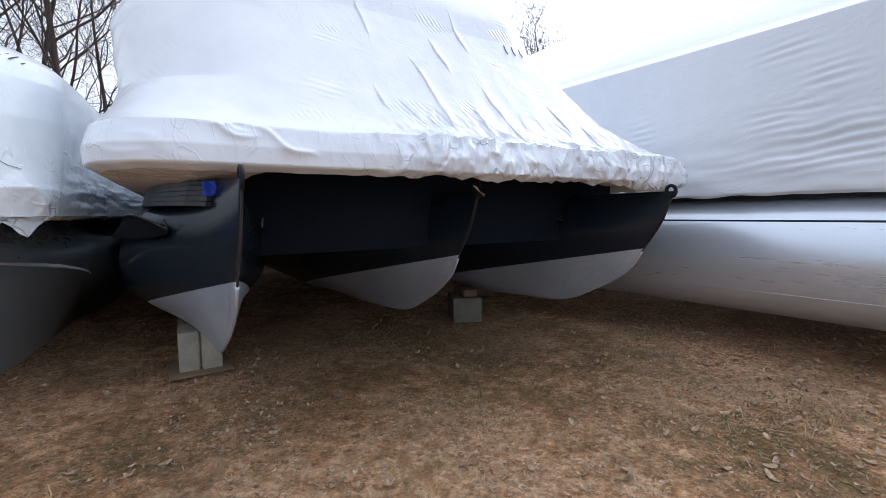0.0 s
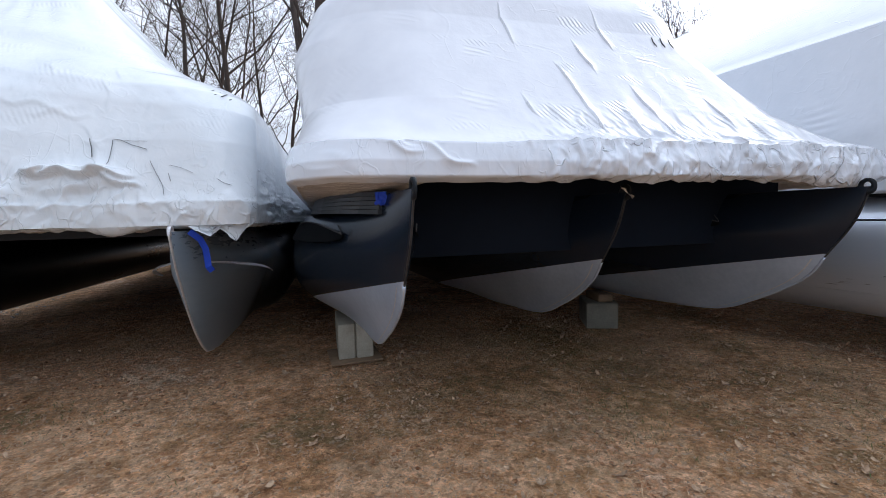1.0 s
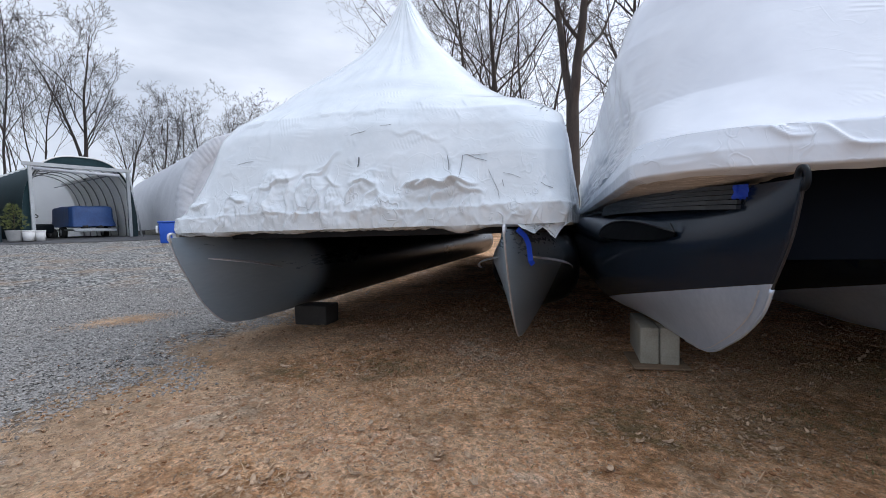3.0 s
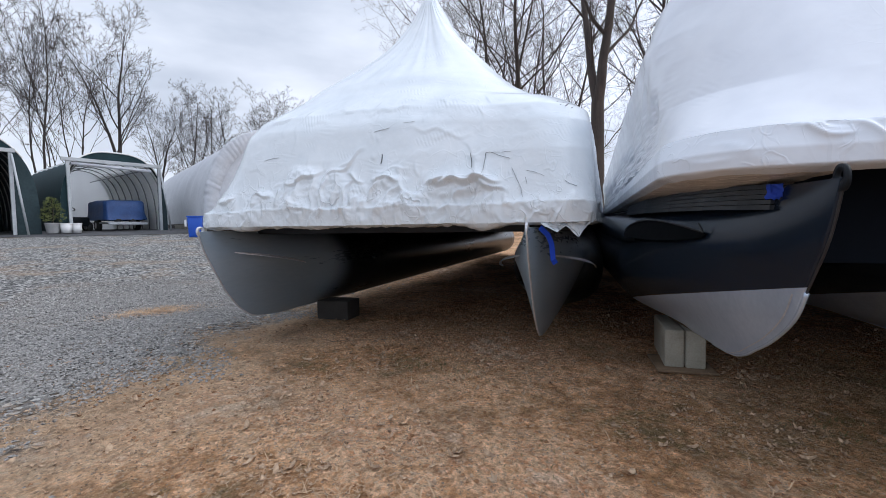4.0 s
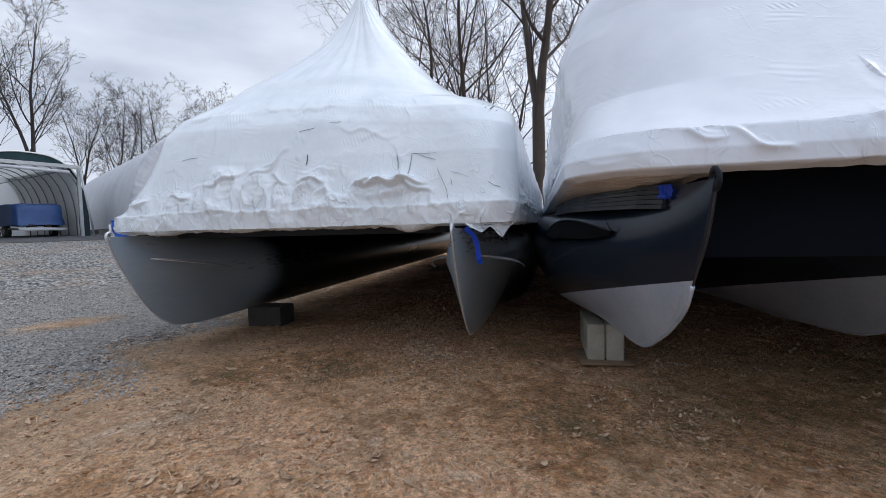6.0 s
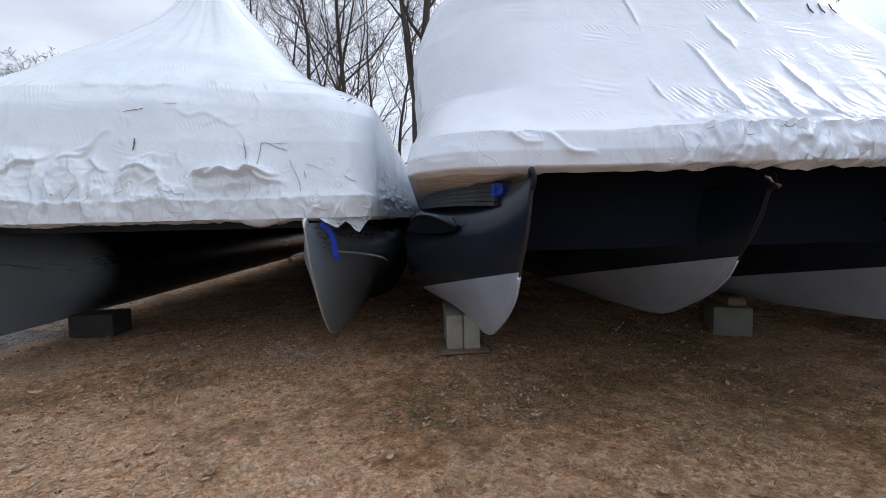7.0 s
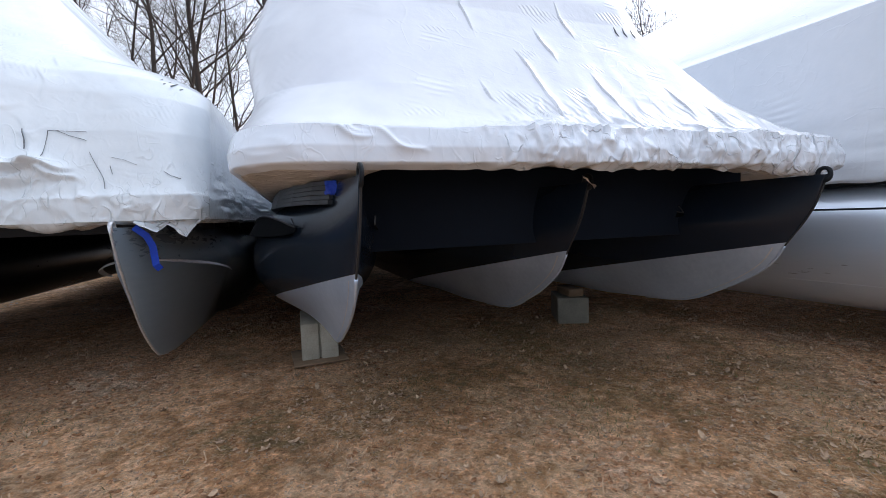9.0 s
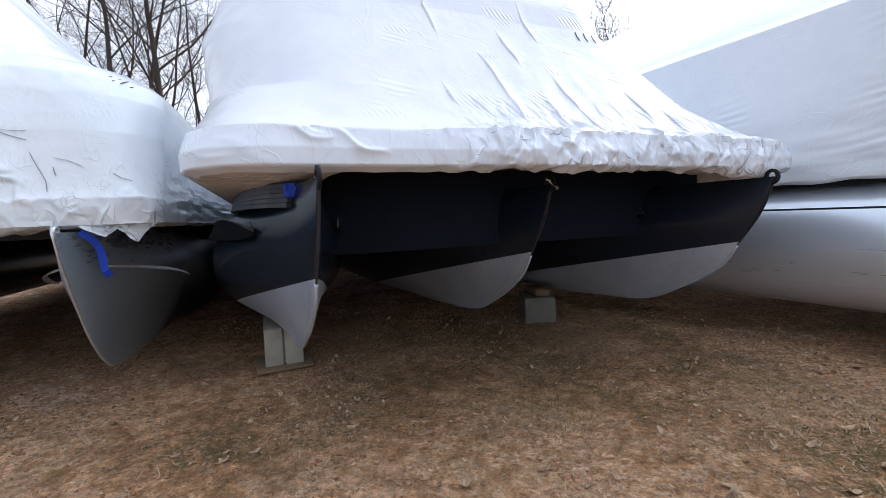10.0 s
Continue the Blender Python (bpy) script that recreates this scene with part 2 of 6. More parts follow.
BLUETARP = material("blue_tarpaulin", (0.015, 0.05, 0.17), (0.03, 0.09, 0.26), rough=0.5, scale=2, fine=16, bump=0.5, dist=0.03)
BLUE = material("blue_plastic", (0.008, 0.07, 0.42), (0.015, 0.10, 0.52), rough=0.45, scale=3, fine=30, bump=0.05)
HOOP = material("white_hoop_film", (0.45, 0.47, 0.51), (0.58, 0.60, 0.64), rough=0.5, scale=1.0, fine=8, bump=0.4, dist=0.04)
RUBBER = material("black_rubber", (0.010, 0.010, 0.010), (0.03, 0.03, 0.03), rough=0.8, scale=8, fine=60, bump=0.2)
POT = material("grey_plastic_pot", (0.28, 0.28, 0.28), (0.4, 0.4, 0.4), rough=0.6, scale=4, fine=40, bump=0.1)
PAIL = material("white_plastic_pail", (0.66, 0.66, 0.66), (0.78, 0.78, 0.78), rough=0.45, scale=4, fine=40, bump=0.05)
NEEDLE = material("pine_needles", (0.06, 0.085, 0.02), (0.15, 0.16, 0.045), rough=0.8, scale=3, fine=30, bump=0.2)
LEAF = material("dead_leaf", (0.10, 0.048, 0.024), (0.66, 0.47, 0.31), rough=0.85, scale=40, fine=90, bump=0.2)
LEAFPALE = material("pale_dead_leaf", (0.26, 0.17, 0.105), (0.52, 0.39, 0.27), rough=0.85, scale=2, fine=30, bump=0.2)
STONE = material("gravel_stone", (0.11, 0.106, 0.102), (0.50, 0.475, 0.445), rough=0.95, spec=0.1, scale=60, fine=90, bump=0.3)
PEBBLE = material("dirty_small_stone", (0.17, 0.115, 0.075), (0.40, 0.31, 0.23), rough=0.95, spec=0.1, scale=33, fine=60, bump=0.3)
CLOD = material("reddish_clod", (0.16, 0.075, 0.038), (0.40, 0.22, 0.12), rough=0.95, spec=0.1, scale=30, fine=90, bump=0.5)
STRAW = material("dead_grass", (0.36, 0.21, 0.115), (0.68, 0.48, 0.31), rough=0.9, scale=9, fine=60, bump=0)
GRASS = material("sparse_green_grass", (0.055, 0.075, 0.02), (0.15, 0.155, 0.05), rough=0.85, scale=3, fine=20, bump=0)
ASPHALT = material("dark_apron", (0.05, 0.05, 0.052), (0.10, 0.10, 0.105), rough=0.9, scale=2, fine=60, bump=0.3)


def translucent(name, colour):
    """Thin pale cloth that lets daylight through."""
    m = material(name, tuple(c * 0.9 for c in colour), colour, rough=0.7, scale=1.5, fine=10, bump=0.2)
    n, l = m.node_tree.nodes, m.node_tree.links
    tr, mx = n.new("ShaderNodeBsdfTranslucent"), n.new("ShaderNodeMixShader")
    tr.inputs["Color"].default_value = (*colour, 1)
    mx.inputs["Fac"].default_value = 0.55
    l.new(n["Principled BSDF"].outputs["BSDF"], mx.inputs[1])
    l.new(tr.outputs["BSDF"], mx.inputs[2])
    l.new(mx.outputs["Shader"], n["Material Output"].inputs["Surface"])
    return m


def nose_to_tube(name, start, end):
    """Weathered aluminium whose colour fades softly to near black between two distances aft."""
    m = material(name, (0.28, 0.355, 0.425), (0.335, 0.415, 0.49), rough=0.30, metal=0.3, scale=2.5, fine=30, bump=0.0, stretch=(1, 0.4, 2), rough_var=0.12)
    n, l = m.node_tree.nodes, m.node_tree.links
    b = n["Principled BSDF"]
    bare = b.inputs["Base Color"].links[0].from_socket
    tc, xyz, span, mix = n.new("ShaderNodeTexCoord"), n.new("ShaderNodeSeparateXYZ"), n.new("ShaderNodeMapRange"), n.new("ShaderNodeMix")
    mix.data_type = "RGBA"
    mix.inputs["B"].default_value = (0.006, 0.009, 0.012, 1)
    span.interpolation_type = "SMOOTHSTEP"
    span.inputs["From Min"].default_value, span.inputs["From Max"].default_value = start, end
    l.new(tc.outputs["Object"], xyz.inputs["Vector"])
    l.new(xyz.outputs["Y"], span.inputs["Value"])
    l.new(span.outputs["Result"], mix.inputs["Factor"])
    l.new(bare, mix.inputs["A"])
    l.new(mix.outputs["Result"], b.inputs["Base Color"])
    return m


GREYHULL = nose_to_tube("bare_nose_dark_aft", 2.86, 3.14)
ROOFCLOTH = translucent("translucent_roof_cloth", (0.85, 0.86, 0.86))


def ground_material():
    m = material("dirt_and_gravel", (0.20, 0.115, 0.065), (0.40, 0.27, 0.175), rough=0.95, scale=1.1, fine=14, bump=0.0, rough_var=0.03)
    n, l = m.node_tree.nodes, m.node_tree.links
    b = n["Principled BSDF"]
    base = b.inputs["Base Color"].links[0].from_node
    tc = n.new("ShaderNodeTexCoord")
    while len(base.color_ramp.elements) < 6:
        base.color_ramp.elements.new(0.5)
    for k, (pos, c) in zip(base.color_ramp.elements, ((0.38, (0.20, 0.135, 0.062)), (0.45, (0.41, 0.21, 0.10)), (0.49, (0.61, 0.34, 0.18)), (0.53, (0.77, 0.50, 0.31)), (0.57, (0.51, 0.25, 0.125)), (0.63, (0.82, 0.60, 0.43)))):
        k.position, k.color = pos, (*c, 1)
    # straw flecks
    st = n.new("ShaderNodeTexNoise")
    st.inputs["Scale"].default_value, st.inputs["Detail"].default_value, st.inputs["Roughness"].default_value = 55, 5, 0.75
    sr = ramp(n, [(0.47, (0, 0, 0)), (0.64, (1, 1, 1))])
    pat = n.new("ShaderNodeTexNoise")
    pat.inputs["Scale"].default_value, pat.inputs["Detail"].default_value = 2.3, 4
    pr = ramp(n, [(0.36, (0.1, 0.1, 0.1)), (0.62, (0.9, 0.9, 0.9))])
    mm = n.new("ShaderNodeMath")
    mm.operation = "MULTIPLY"
    mix1 = n.new("ShaderNodeMix")
    mix1.data_type = "RGBA"
    mix1.inputs["B"].default_value = (0.67, 0.47, 0.30, 1)
    # gravel: cells of grey stone, where the yard begins
    vo = n.new("ShaderNodeTexVoronoi")
    vo.inputs["Scale"].default_value = 30
    vr = ramp(n, [(0.0, (0.028, 0.029, 0.031)), (0.3, (0.125, 0.124, 0.123)), (0.65, (0.30, 0.293, 0.28)), (1.0, (0.66, 0.64, 0.60))])
    sep = n.new("ShaderNodeSeparateColor")
    xyz = n.new("ShaderNodeSeparateXYZ")
    edge = n.new("ShaderNodeMath")
    edge.operation = "MULTIPLY_ADD"
    edge.inputs[1].default_value = -1.0
    wob = n.new("ShaderNodeTexNoise")
    wob.inputs["Scale"].default_value, wob.inputs["Detail"].default_value, wob.inputs["Roughness"].default_value = 1.1, 8, 0.68
    ws = n.new("ShaderNodeMath")
    ws.operation = "MULTIPLY_ADD"
    ws.inputs[1].default_value, ws.inputs[2].default_value = 3.0, -4.6
    diag = n.new("ShaderNodeMath")
    diag.operation = "MULTIPLY_ADD"
    diag.inputs[1].default_value = -1.1
    gm = n.new("ShaderNodeMapRange")
    gm.interpolation_type = "SMOOTHSTEP"
    gm.inputs["From Min"].default_value, gm.inputs["From Max"].default_value = -0.9, 1.0
    mix2 = n.new("ShaderNodeMix")
    mix2.data_type = "RGBA"
    for t in (st, pat, vo, wob):
        l.new(tc.outputs["Object"], t.inputs["Vector"])
    l.new(st.outputs["Fac"], sr.inputs["Fac"])
    l.new(pat.outputs["Fac"], pr.inputs["Fac"])
    l.new(sr.outputs["Color"], mm.inputs[0])
    l.new(pr.outputs["Color"], mm.inputs[1])
    l.new(mm.outputs["Value"], mix1.inputs["Factor"])
    l.new(base.outputs["Color"], mix1.inputs["A"])
    l.new(vo.outputs["Color"], sep.inputs["Color"])
    l.new(sep.outputs["Red"], vr.inputs["Fac"])
    l.new(tc.outputs["Object"], xyz.inputs["Vector"])
    l.new(wob.outputs["Fac"], ws.inputs[0])
    l.new(xyz.outputs["Y"], diag.inputs[0])
    l.new(ws.outputs["Value"], diag.inputs[2])
    l.new(xyz.outputs["X"], edge.inputs[0])
    l.new(diag.outputs["Value"], edge.inputs[2])
    l.new(edge.outputs["Value"], gm.inputs["Value"])
    # stones and earth mingle along the edge
    ming = n.new("ShaderNodeMath")
    ming.operation = "MULTIPLY_ADD"
    ming.inputs[1].default_value = 1.7
    cut = n.new("ShaderNodeMapRange")
    cut.interpolation_type = "SMOOTHSTEP"
    cut.inputs["From Min"].default_value, cut.inputs["From Max"].default_value = 1.12, 1.62
    mot = n.new("ShaderNodeTexNoise")
    mot.inputs["Scale"].default_value, mot.inputs["Detail"].default_value, mot.inputs["Roughness"].default_value = 5.0, 8, 0.75
    l.new(tc.outputs["Object"], mot.inputs["Vector"])
    l.new(mot.outputs["Fac"], ming.inputs[0])
    l.new(gm.outputs["Result"], ming.inputs[2])
    l.new(ming.outputs["Value"], cut.inputs["Value"])
    l.new(cut.outputs["Result"], mix2.inputs["Factor"])
    # paler, greyer earth towards the gravel
    tan = n.new("ShaderNodeMapRange")
    tan.inputs["From Min"].default_value, tan.inputs["From Max"].default_value, tan.inputs["To Max"].default_value = -1.5, 0.1, 0.6
    mixt = n.new("ShaderNodeMix")
    mixt.data_type = "RGBA"
    mixt.inputs["B"].default_value = (0.42, 0.345, 0.25, 1)
    l.new(edge.outputs["Value"], tan.inputs["Value"])
    l.new(tan.outputs["Result"], mixt.inputs["Factor"])
    spk = n.new("ShaderNodeTexNoise")
    spk.inputs["Scale"].default_value, spk.inputs["Detail"].default_value, spk.inputs["Roughness"].default_value = 60, 8, 0.85
    spr = n.new("ShaderNodeMapRange")
    spr.inputs["From Min"].default_value, spr.inputs["From Max"].default_value = 0.36, 0.62
    spr.inputs["To Min"].default_value, spr.inputs["To Max"].default_value = 0.5, 1.6
    mots = n.new("ShaderNodeVectorMath")
    mots.operation = "SCALE"
    l.new(tc.outputs["Object"], spk.inputs["Vector"])
    l.new(spk.outputs["Fac"], spr.inputs["Value"])
    l.new(mix1.outputs["Result"], mots.inputs[0])
    l.new(spr.outputs["Result"], mots.inputs["Scale"])
    hum = n.new("ShaderNodeTexNoise")
    hum.inputs["Scale"].default_value, hum.inputs["Detail"].default_value, hum.inputs["Roughness"].default_value = 2.6, 7, 0.72
    humr = ramp(n, [(0.52, (0, 0, 0)), (0.62, (0.42, 0.42, 0.42))])
    hmap = n.new("ShaderNodeMapping")
    hmap.inputs["Location"].default_value = (4.3, 1.7, 0)
    l.new(tc.outputs["Object"], hmap.inputs["Vector"])
    l.new(hmap.outputs["Vector"], hum.inputs["Vector"])
    l.new(hum.outputs["Fac"], humr.inputs["Fac"])
    mixh = n.new("ShaderNodeMix")
    mixh.data_type = "RGBA"
    mixh.inputs["B"].default_value = (0.13, 0.095, 0.052, 1)
    l.new(humr.outputs["Color"], mixh.inputs["Factor"])
    # crumbled litter: flecks of dark and pale leaf, thicker in drifts
    warp = n.new("ShaderNodeTexNoise")
    warp.inputs["Scale"].default_value, warp.inputs["Detail"].default_value = 40, 3
    wmix = n.new("ShaderNodeVectorMath")
    wmix.operation = "MULTIPLY_ADD"
    wmix.inputs[1].default_value = (0.035, 0.035, 0.0)
    l.new(tc.outputs["Object"], warp.inputs["Vector"])
    l.new(warp.outputs["Color"], wmix.inputs[0])
    l.new(tc.outputs["Object"], wmix.inputs[2])
    fl = n.new("ShaderNodeTexVoronoi")
    fl.inputs["Scale"].default_value = 72
    l.new(wmix.outputs["Vector"], fl.inputs["Vector"])
    fsep = n.new("ShaderNodeSeparateColor")
    l.new(fl.outputs["Color"], fsep.inputs["Color"])
    fcol = ramp(n, [(0.0, (0.10, 0.05, 0.026)), (0.35, (0.24, 0.12, 0.06)), (0.65, (0.44, 0.25, 0.135)), (0.9, (0.62, 0.43, 0.28)), (1.0, (0.72, 0.58, 0.45))])
    l.new(fsep.outputs["Red"], fcol.inputs["Fac"])
    fpat = n.new("ShaderNodeTexNoise")
    fpat.inputs["Scale"].default_value, fpat.inputs["Detail"].default_value, fpat.inputs["Roughness"].default_value = 3.2, 6, 0.7
    l.new(hmap.outputs["Vector"], fpat.inputs["Vector"])
    fsum = n.new("ShaderNodeMath")
    fsum.operation = "MULTIPLY_ADD"
    fsum.inputs[1].default_value = 0.34
    l.new(fsep.outputs["Green"], fsum.inputs[0])
    l.new(fpat.outputs["Fac"], fsum.inputs[2])
    fcut = n.new("ShaderNodeMapRange")
    fcut.inputs["From Min"].default_value, fcut.inputs["From Max"].default_value, fcut.inputs["To Max"].default_value = 0.70, 0.79, 0.5
    l.new(fsum.outputs["Value"], fcut.inputs["Value"])
    mixf = n.new("ShaderNodeMix")
    mixf.data_type = "RGBA"
    l.new(fcut.outputs["Result"], mixf.inputs["Factor"])
    l.new(mots.outputs["Vector"], mixf.inputs["A"])
    l.new(fcol.outputs["Color"], mixf.inputs["B"])
    # thin moss in broad stains before the black pontoons
    moss = n.new("ShaderNodeTexNoise")
    moss.inputs["Scale"].default_value, moss.inputs["Detail"].default_value, moss.inputs["Roughness"].default_value = 1.5, 8, 0.75
    l.new(tc.outputs["Object"], moss.inputs["Vector"])
    mdist = n.new("ShaderNodeVectorMath")
    mdist.operation = "DISTANCE"
    mdist.inputs[1].default_value = (-0.1, 2.45, 0.0)
    l.new(tc.outputs["Object"], mdist.inputs[0])
    mnear = n.new("ShaderNodeMapRange")
    mnear.inputs["From Min"].default_value, mnear.inputs["From Max"].default_value = 0.3, 2.2
    mnear.inputs["To Min"].default_value, mnear.inputs["To Max"].default_value = 0.20, -0.06
    l.new(mdist.outputs["Value"], mnear.inputs["Value"])
    msum = n.new("ShaderNodeMath")
    msum.operation = "ADD"
    l.new(moss.outputs["Fac"], msum.inputs[0])
    l.new(mnear.outputs["Result"], msum.inputs[1])
    mcut = n.new("ShaderNodeMapRange")
    mcut.inputs["From Min"].default_value, mcut.inputs["From Max"].default_value, mcut.inputs["To Max"].default_value = 0.54, 0.76, 0.45
    l.new(msum.outputs["Value"], mcut.inputs["Value"])
    mixm = n.new("ShaderNodeMix")
    mixm.data_type = "RGBA"
    mixm.inputs["B"].default_value = (0.19, 0.165, 0.072, 1)
    l.new(mcut.outputs["Result"], mixm.inputs["Factor"])
    l.new(mixf.outputs["Result"], mixm.inputs["A"])
    l.new(mixm.outputs["Result"], mixh.inputs["A"])
    l.new(mixh.outputs["Result"], mixt.inputs["A"])
    l.new(mixt.outputs["Result"], mix2.inputs["A"])
    drift = n.new("ShaderNodeMix")
    drift.data_type = "RGBA"
    drift.inputs["B"].default_value = (0.37, 0.265, 0.18, 1)
    dn = n.new("ShaderNodeTexNoise")
    dn.inputs["Scale"].default_value, dn.inputs["Detail"].default_value, dn.inputs["Roughness"].default_value = 0.9, 7, 0.7
    dr = ramp(n, [(0.50, (0, 0, 0)), (0.66, (0.6, 0.6, 0.6))])
    l.new(tc.outputs["Object"], dn.inputs["Vector"])
    l.new(dn.outputs["Fac"], dr.inputs["Fac"])
    l.new(dr.outputs["Color"], drift.inputs["Factor"])
    l.new(vr.outputs["Color"], drift.inputs["A"])
    l.new(drift.outputs["Result"], mix2.inputs["B"])
    l.new(mix2.outputs["Result"], b.inputs["Base Color"])
    bp = n.new("ShaderNodeBump")
    bp.inputs["Strength"].default_value, bp.inputs["Distance"].default_value = 0.9, 0.025
    hs = n.new("ShaderNodeMath")
    hs.operation = "MULTIPLY_ADD"
    vg = n.new("ShaderNodeMath")
    vg.operation = "MULTIPLY"
    l.new(vo.outputs["Distance"], vg.inputs[0])
    l.new(cut.outputs["Result"], vg.inputs[1])
    hs.inputs[1].default_value = 1.3
    fh = n.new("ShaderNodeMath")
    fh.operation = "MULTIPLY"
    fadd = n.new("ShaderNodeMath")
    fadd.operation = "MULTIPLY_ADD"
    fadd.inputs[1].default_value = 0.55
    l.new(fsep.outputs["Blue"], fh.inputs[0])
    l.new(fcut.outputs["Result"], fh.inputs[1])
    l.new(fh.outputs["Value"], fadd.inputs[0])
    l.new(vg.outputs["Value"], fadd.inputs[2])
    l.new(st.outputs["Fac"], hs.inputs[0])
    l.new(fadd.outputs["Value"], hs.inputs[2])
    l.new(hs.outputs["Value"], bp.inputs["Height"])
    l.new(bp.outputs["Normal"], b.inputs["Normal"])
    b.inputs["Specular IOR Level"].default_value = 0.15
    return m


DIRT = ground_material()


# ---- tools ----
def part(name, bm, mat, parent=None, label="", smooth=True):
    me = bpy.data.meshes.new(name)
    bm.to_mesh(me)
    bm.free()
    for k in mat if isinstance(mat, (list, tuple)) else [mat]:
        me.materials.append(k)
    if smooth:
        me.shade_smooth()
    ob = new(name, me)
    ob.parent = parent
    if label:
        ob["label"] = label
    return ob


def meshed(name, verts, faces, mat, parent=None, label="", smooth=True):
    me = bpy.data.meshes.new(name)
    me.from_pydata(verts, [], faces)
    me.update()
    for k in mat if isinstance(mat, (list, tuple)) else [mat]:
        me.materials.append(k)
    if smooth:
        me.shade_smooth()
    ob = new(name, me)
    ob.parent = parent
    if label:
        ob["label"] = label
    return ob


def thing(name, m, label, category, group="", kind=""):
    e = new(name)
    e.matrix_world = m
    e.empty_display_size = 0.1
    return tagged(e, label, category, group, kind)


def box(bm, lo, hi, bevel=0.0, rot=None, segs=1):
    """A bevelled box added to a bmesh, between two corners."""
    c = [(a + b) / 2 for a, b in zip(lo, hi)]
    s = [abs(b - a) for a, b in zip(lo, hi)]
    m = Matrix.Translation(c) @ (rot or Matrix()) @ Matrix.Diagonal((*s, 1))
    vs = bmesh.ops.create_cube(bm, size=1.0, matrix=m)["verts"]
    if bevel:
        es = {e for v in vs for e in v.link_edges}
        bmesh.ops.bevel(bm, geom=list(es), offset=bevel, segments=segs, profile=0.5, affect="EDGES")
    return bm


def tube_data(points, radii, sides=6, verts=None, faces=None, cap=True):
    """A tapered tube along points, appended to lists of vertices and faces."""
    verts = [] if verts is None else verts
    faces = [] if faces is None else faces
    base = len(verts)
    n = len(points)
    side = None
    for i, p in enumerate(points):
        p = Vector(p)
        d = (Vector(points[min(i + 1, n - 1)]) - Vector(points[max(i - 1, 0)])).normalized()
        if side is None:
            side = d.orthogonal().normalized()
        side = (side - d * side.dot(d)).normalized()
        up = d.cross(side)
        for k in range(sides):
            a = 2 * math.pi * k / sides
            verts.append(tuple(p + (side * math.cos(a) + up * math.sin(a)) * radii[i]))
    for i in range(n - 1):
        for k in range(sides):
            a, b2 = base + i * sides + k, base + i * sides + (k + 1) % sides
            faces.append((a, b2, b2 + sides, a + sides))
    if cap:
        faces.append(tuple(base + k for k in range(sides))[::-1])
        faces.append(tuple(base + (n - 1) * sides + k for k in range(sides)))
    return verts, faces


def smooth01(a, b, x):
    t = min(1.0, max(0.0, (x - a) / (b - a)))
    return t * t * (3 - 2 * t)


def ground_z(x, y):
    """The yard rises gently towards the shelters."""
    return 0.78 * smooth01(5.0, 27.0, -x + 0.12 * y)


def nz(x, y, z):
    return noise.noise((x, y, z))


# ---- ground ----
def build_ground():
    xs = np.unique(np.round(np.concatenate([np.linspace(-2500, -60, 14), np.linspace(-60, -8, 40), np.linspace(-8, 6, 200), np.linspace(6, 60, 20), np.linspace(60, 2500, 14)]), 3))
    ys = np.unique(np.round(np.concatenate([np.linspace(-2500, -40, 12), np.linspace(-40, -2, 16), np.linspace(-2, 8, 150), np.linspace(8, 60, 26), np.linspace(60, 2500, 14)]), 3))
    verts = []
    for y in ys:
        for x in xs:
            z = ground_z(x, y)
            near = 1.0 if abs(x) < 12 and abs(y) < 12 else 0.0
            z += near * (0.018 * nz(x * 0.9, y * 0.9, 0.0) + 0.008 * nz(x * 4, y * 4, 3.0) + 0.004 * nz(x * 11, y * 11, 7.0))
            verts.append((x, y, z - 0.004))
    w = len(xs)
    faces = [(j * w + i, j * w + i + 1, (j + 1) * w + i + 1, (j + 1) * w + i) for j in range(len(ys) - 1) for i in range(w - 1)]
    g = meshed("ground", verts, faces, DIRT)
    return tagged(g, "brown dirt yard with dead grass, turning to grey gravel", "ground", kind="structure")


build_ground()


# ---- boats ----
def lerp_table(table, x):
    """Reads a smooth value from a short table of (x, value)."""
    if x <= table[0][0]:
        return table[0][1]
    if x >= table[-1][0]:
        return table[-1][1]
    i = next(k for k in range(len(table) - 1) if x <= table[k + 1][0])

    def slope(k):
        j, m = max(k - 1, 0), min(k + 1, len(table) - 1)
        return (table[m][1] - table[j][1]) / (table[m][0] - table[j][0])

    (a, va), (b, vb) = table[i], table[i + 1]
    w = b - a
    t = (x - a) / w
    return (2 * t**3 - 3 * t**2 + 1) * va + (t**3 - 2 * t**2 + t) * w * slope(i) + (3 * t**2 - 2 * t**3) * vb + (t**3 - t**2) * w * slope(i + 1)


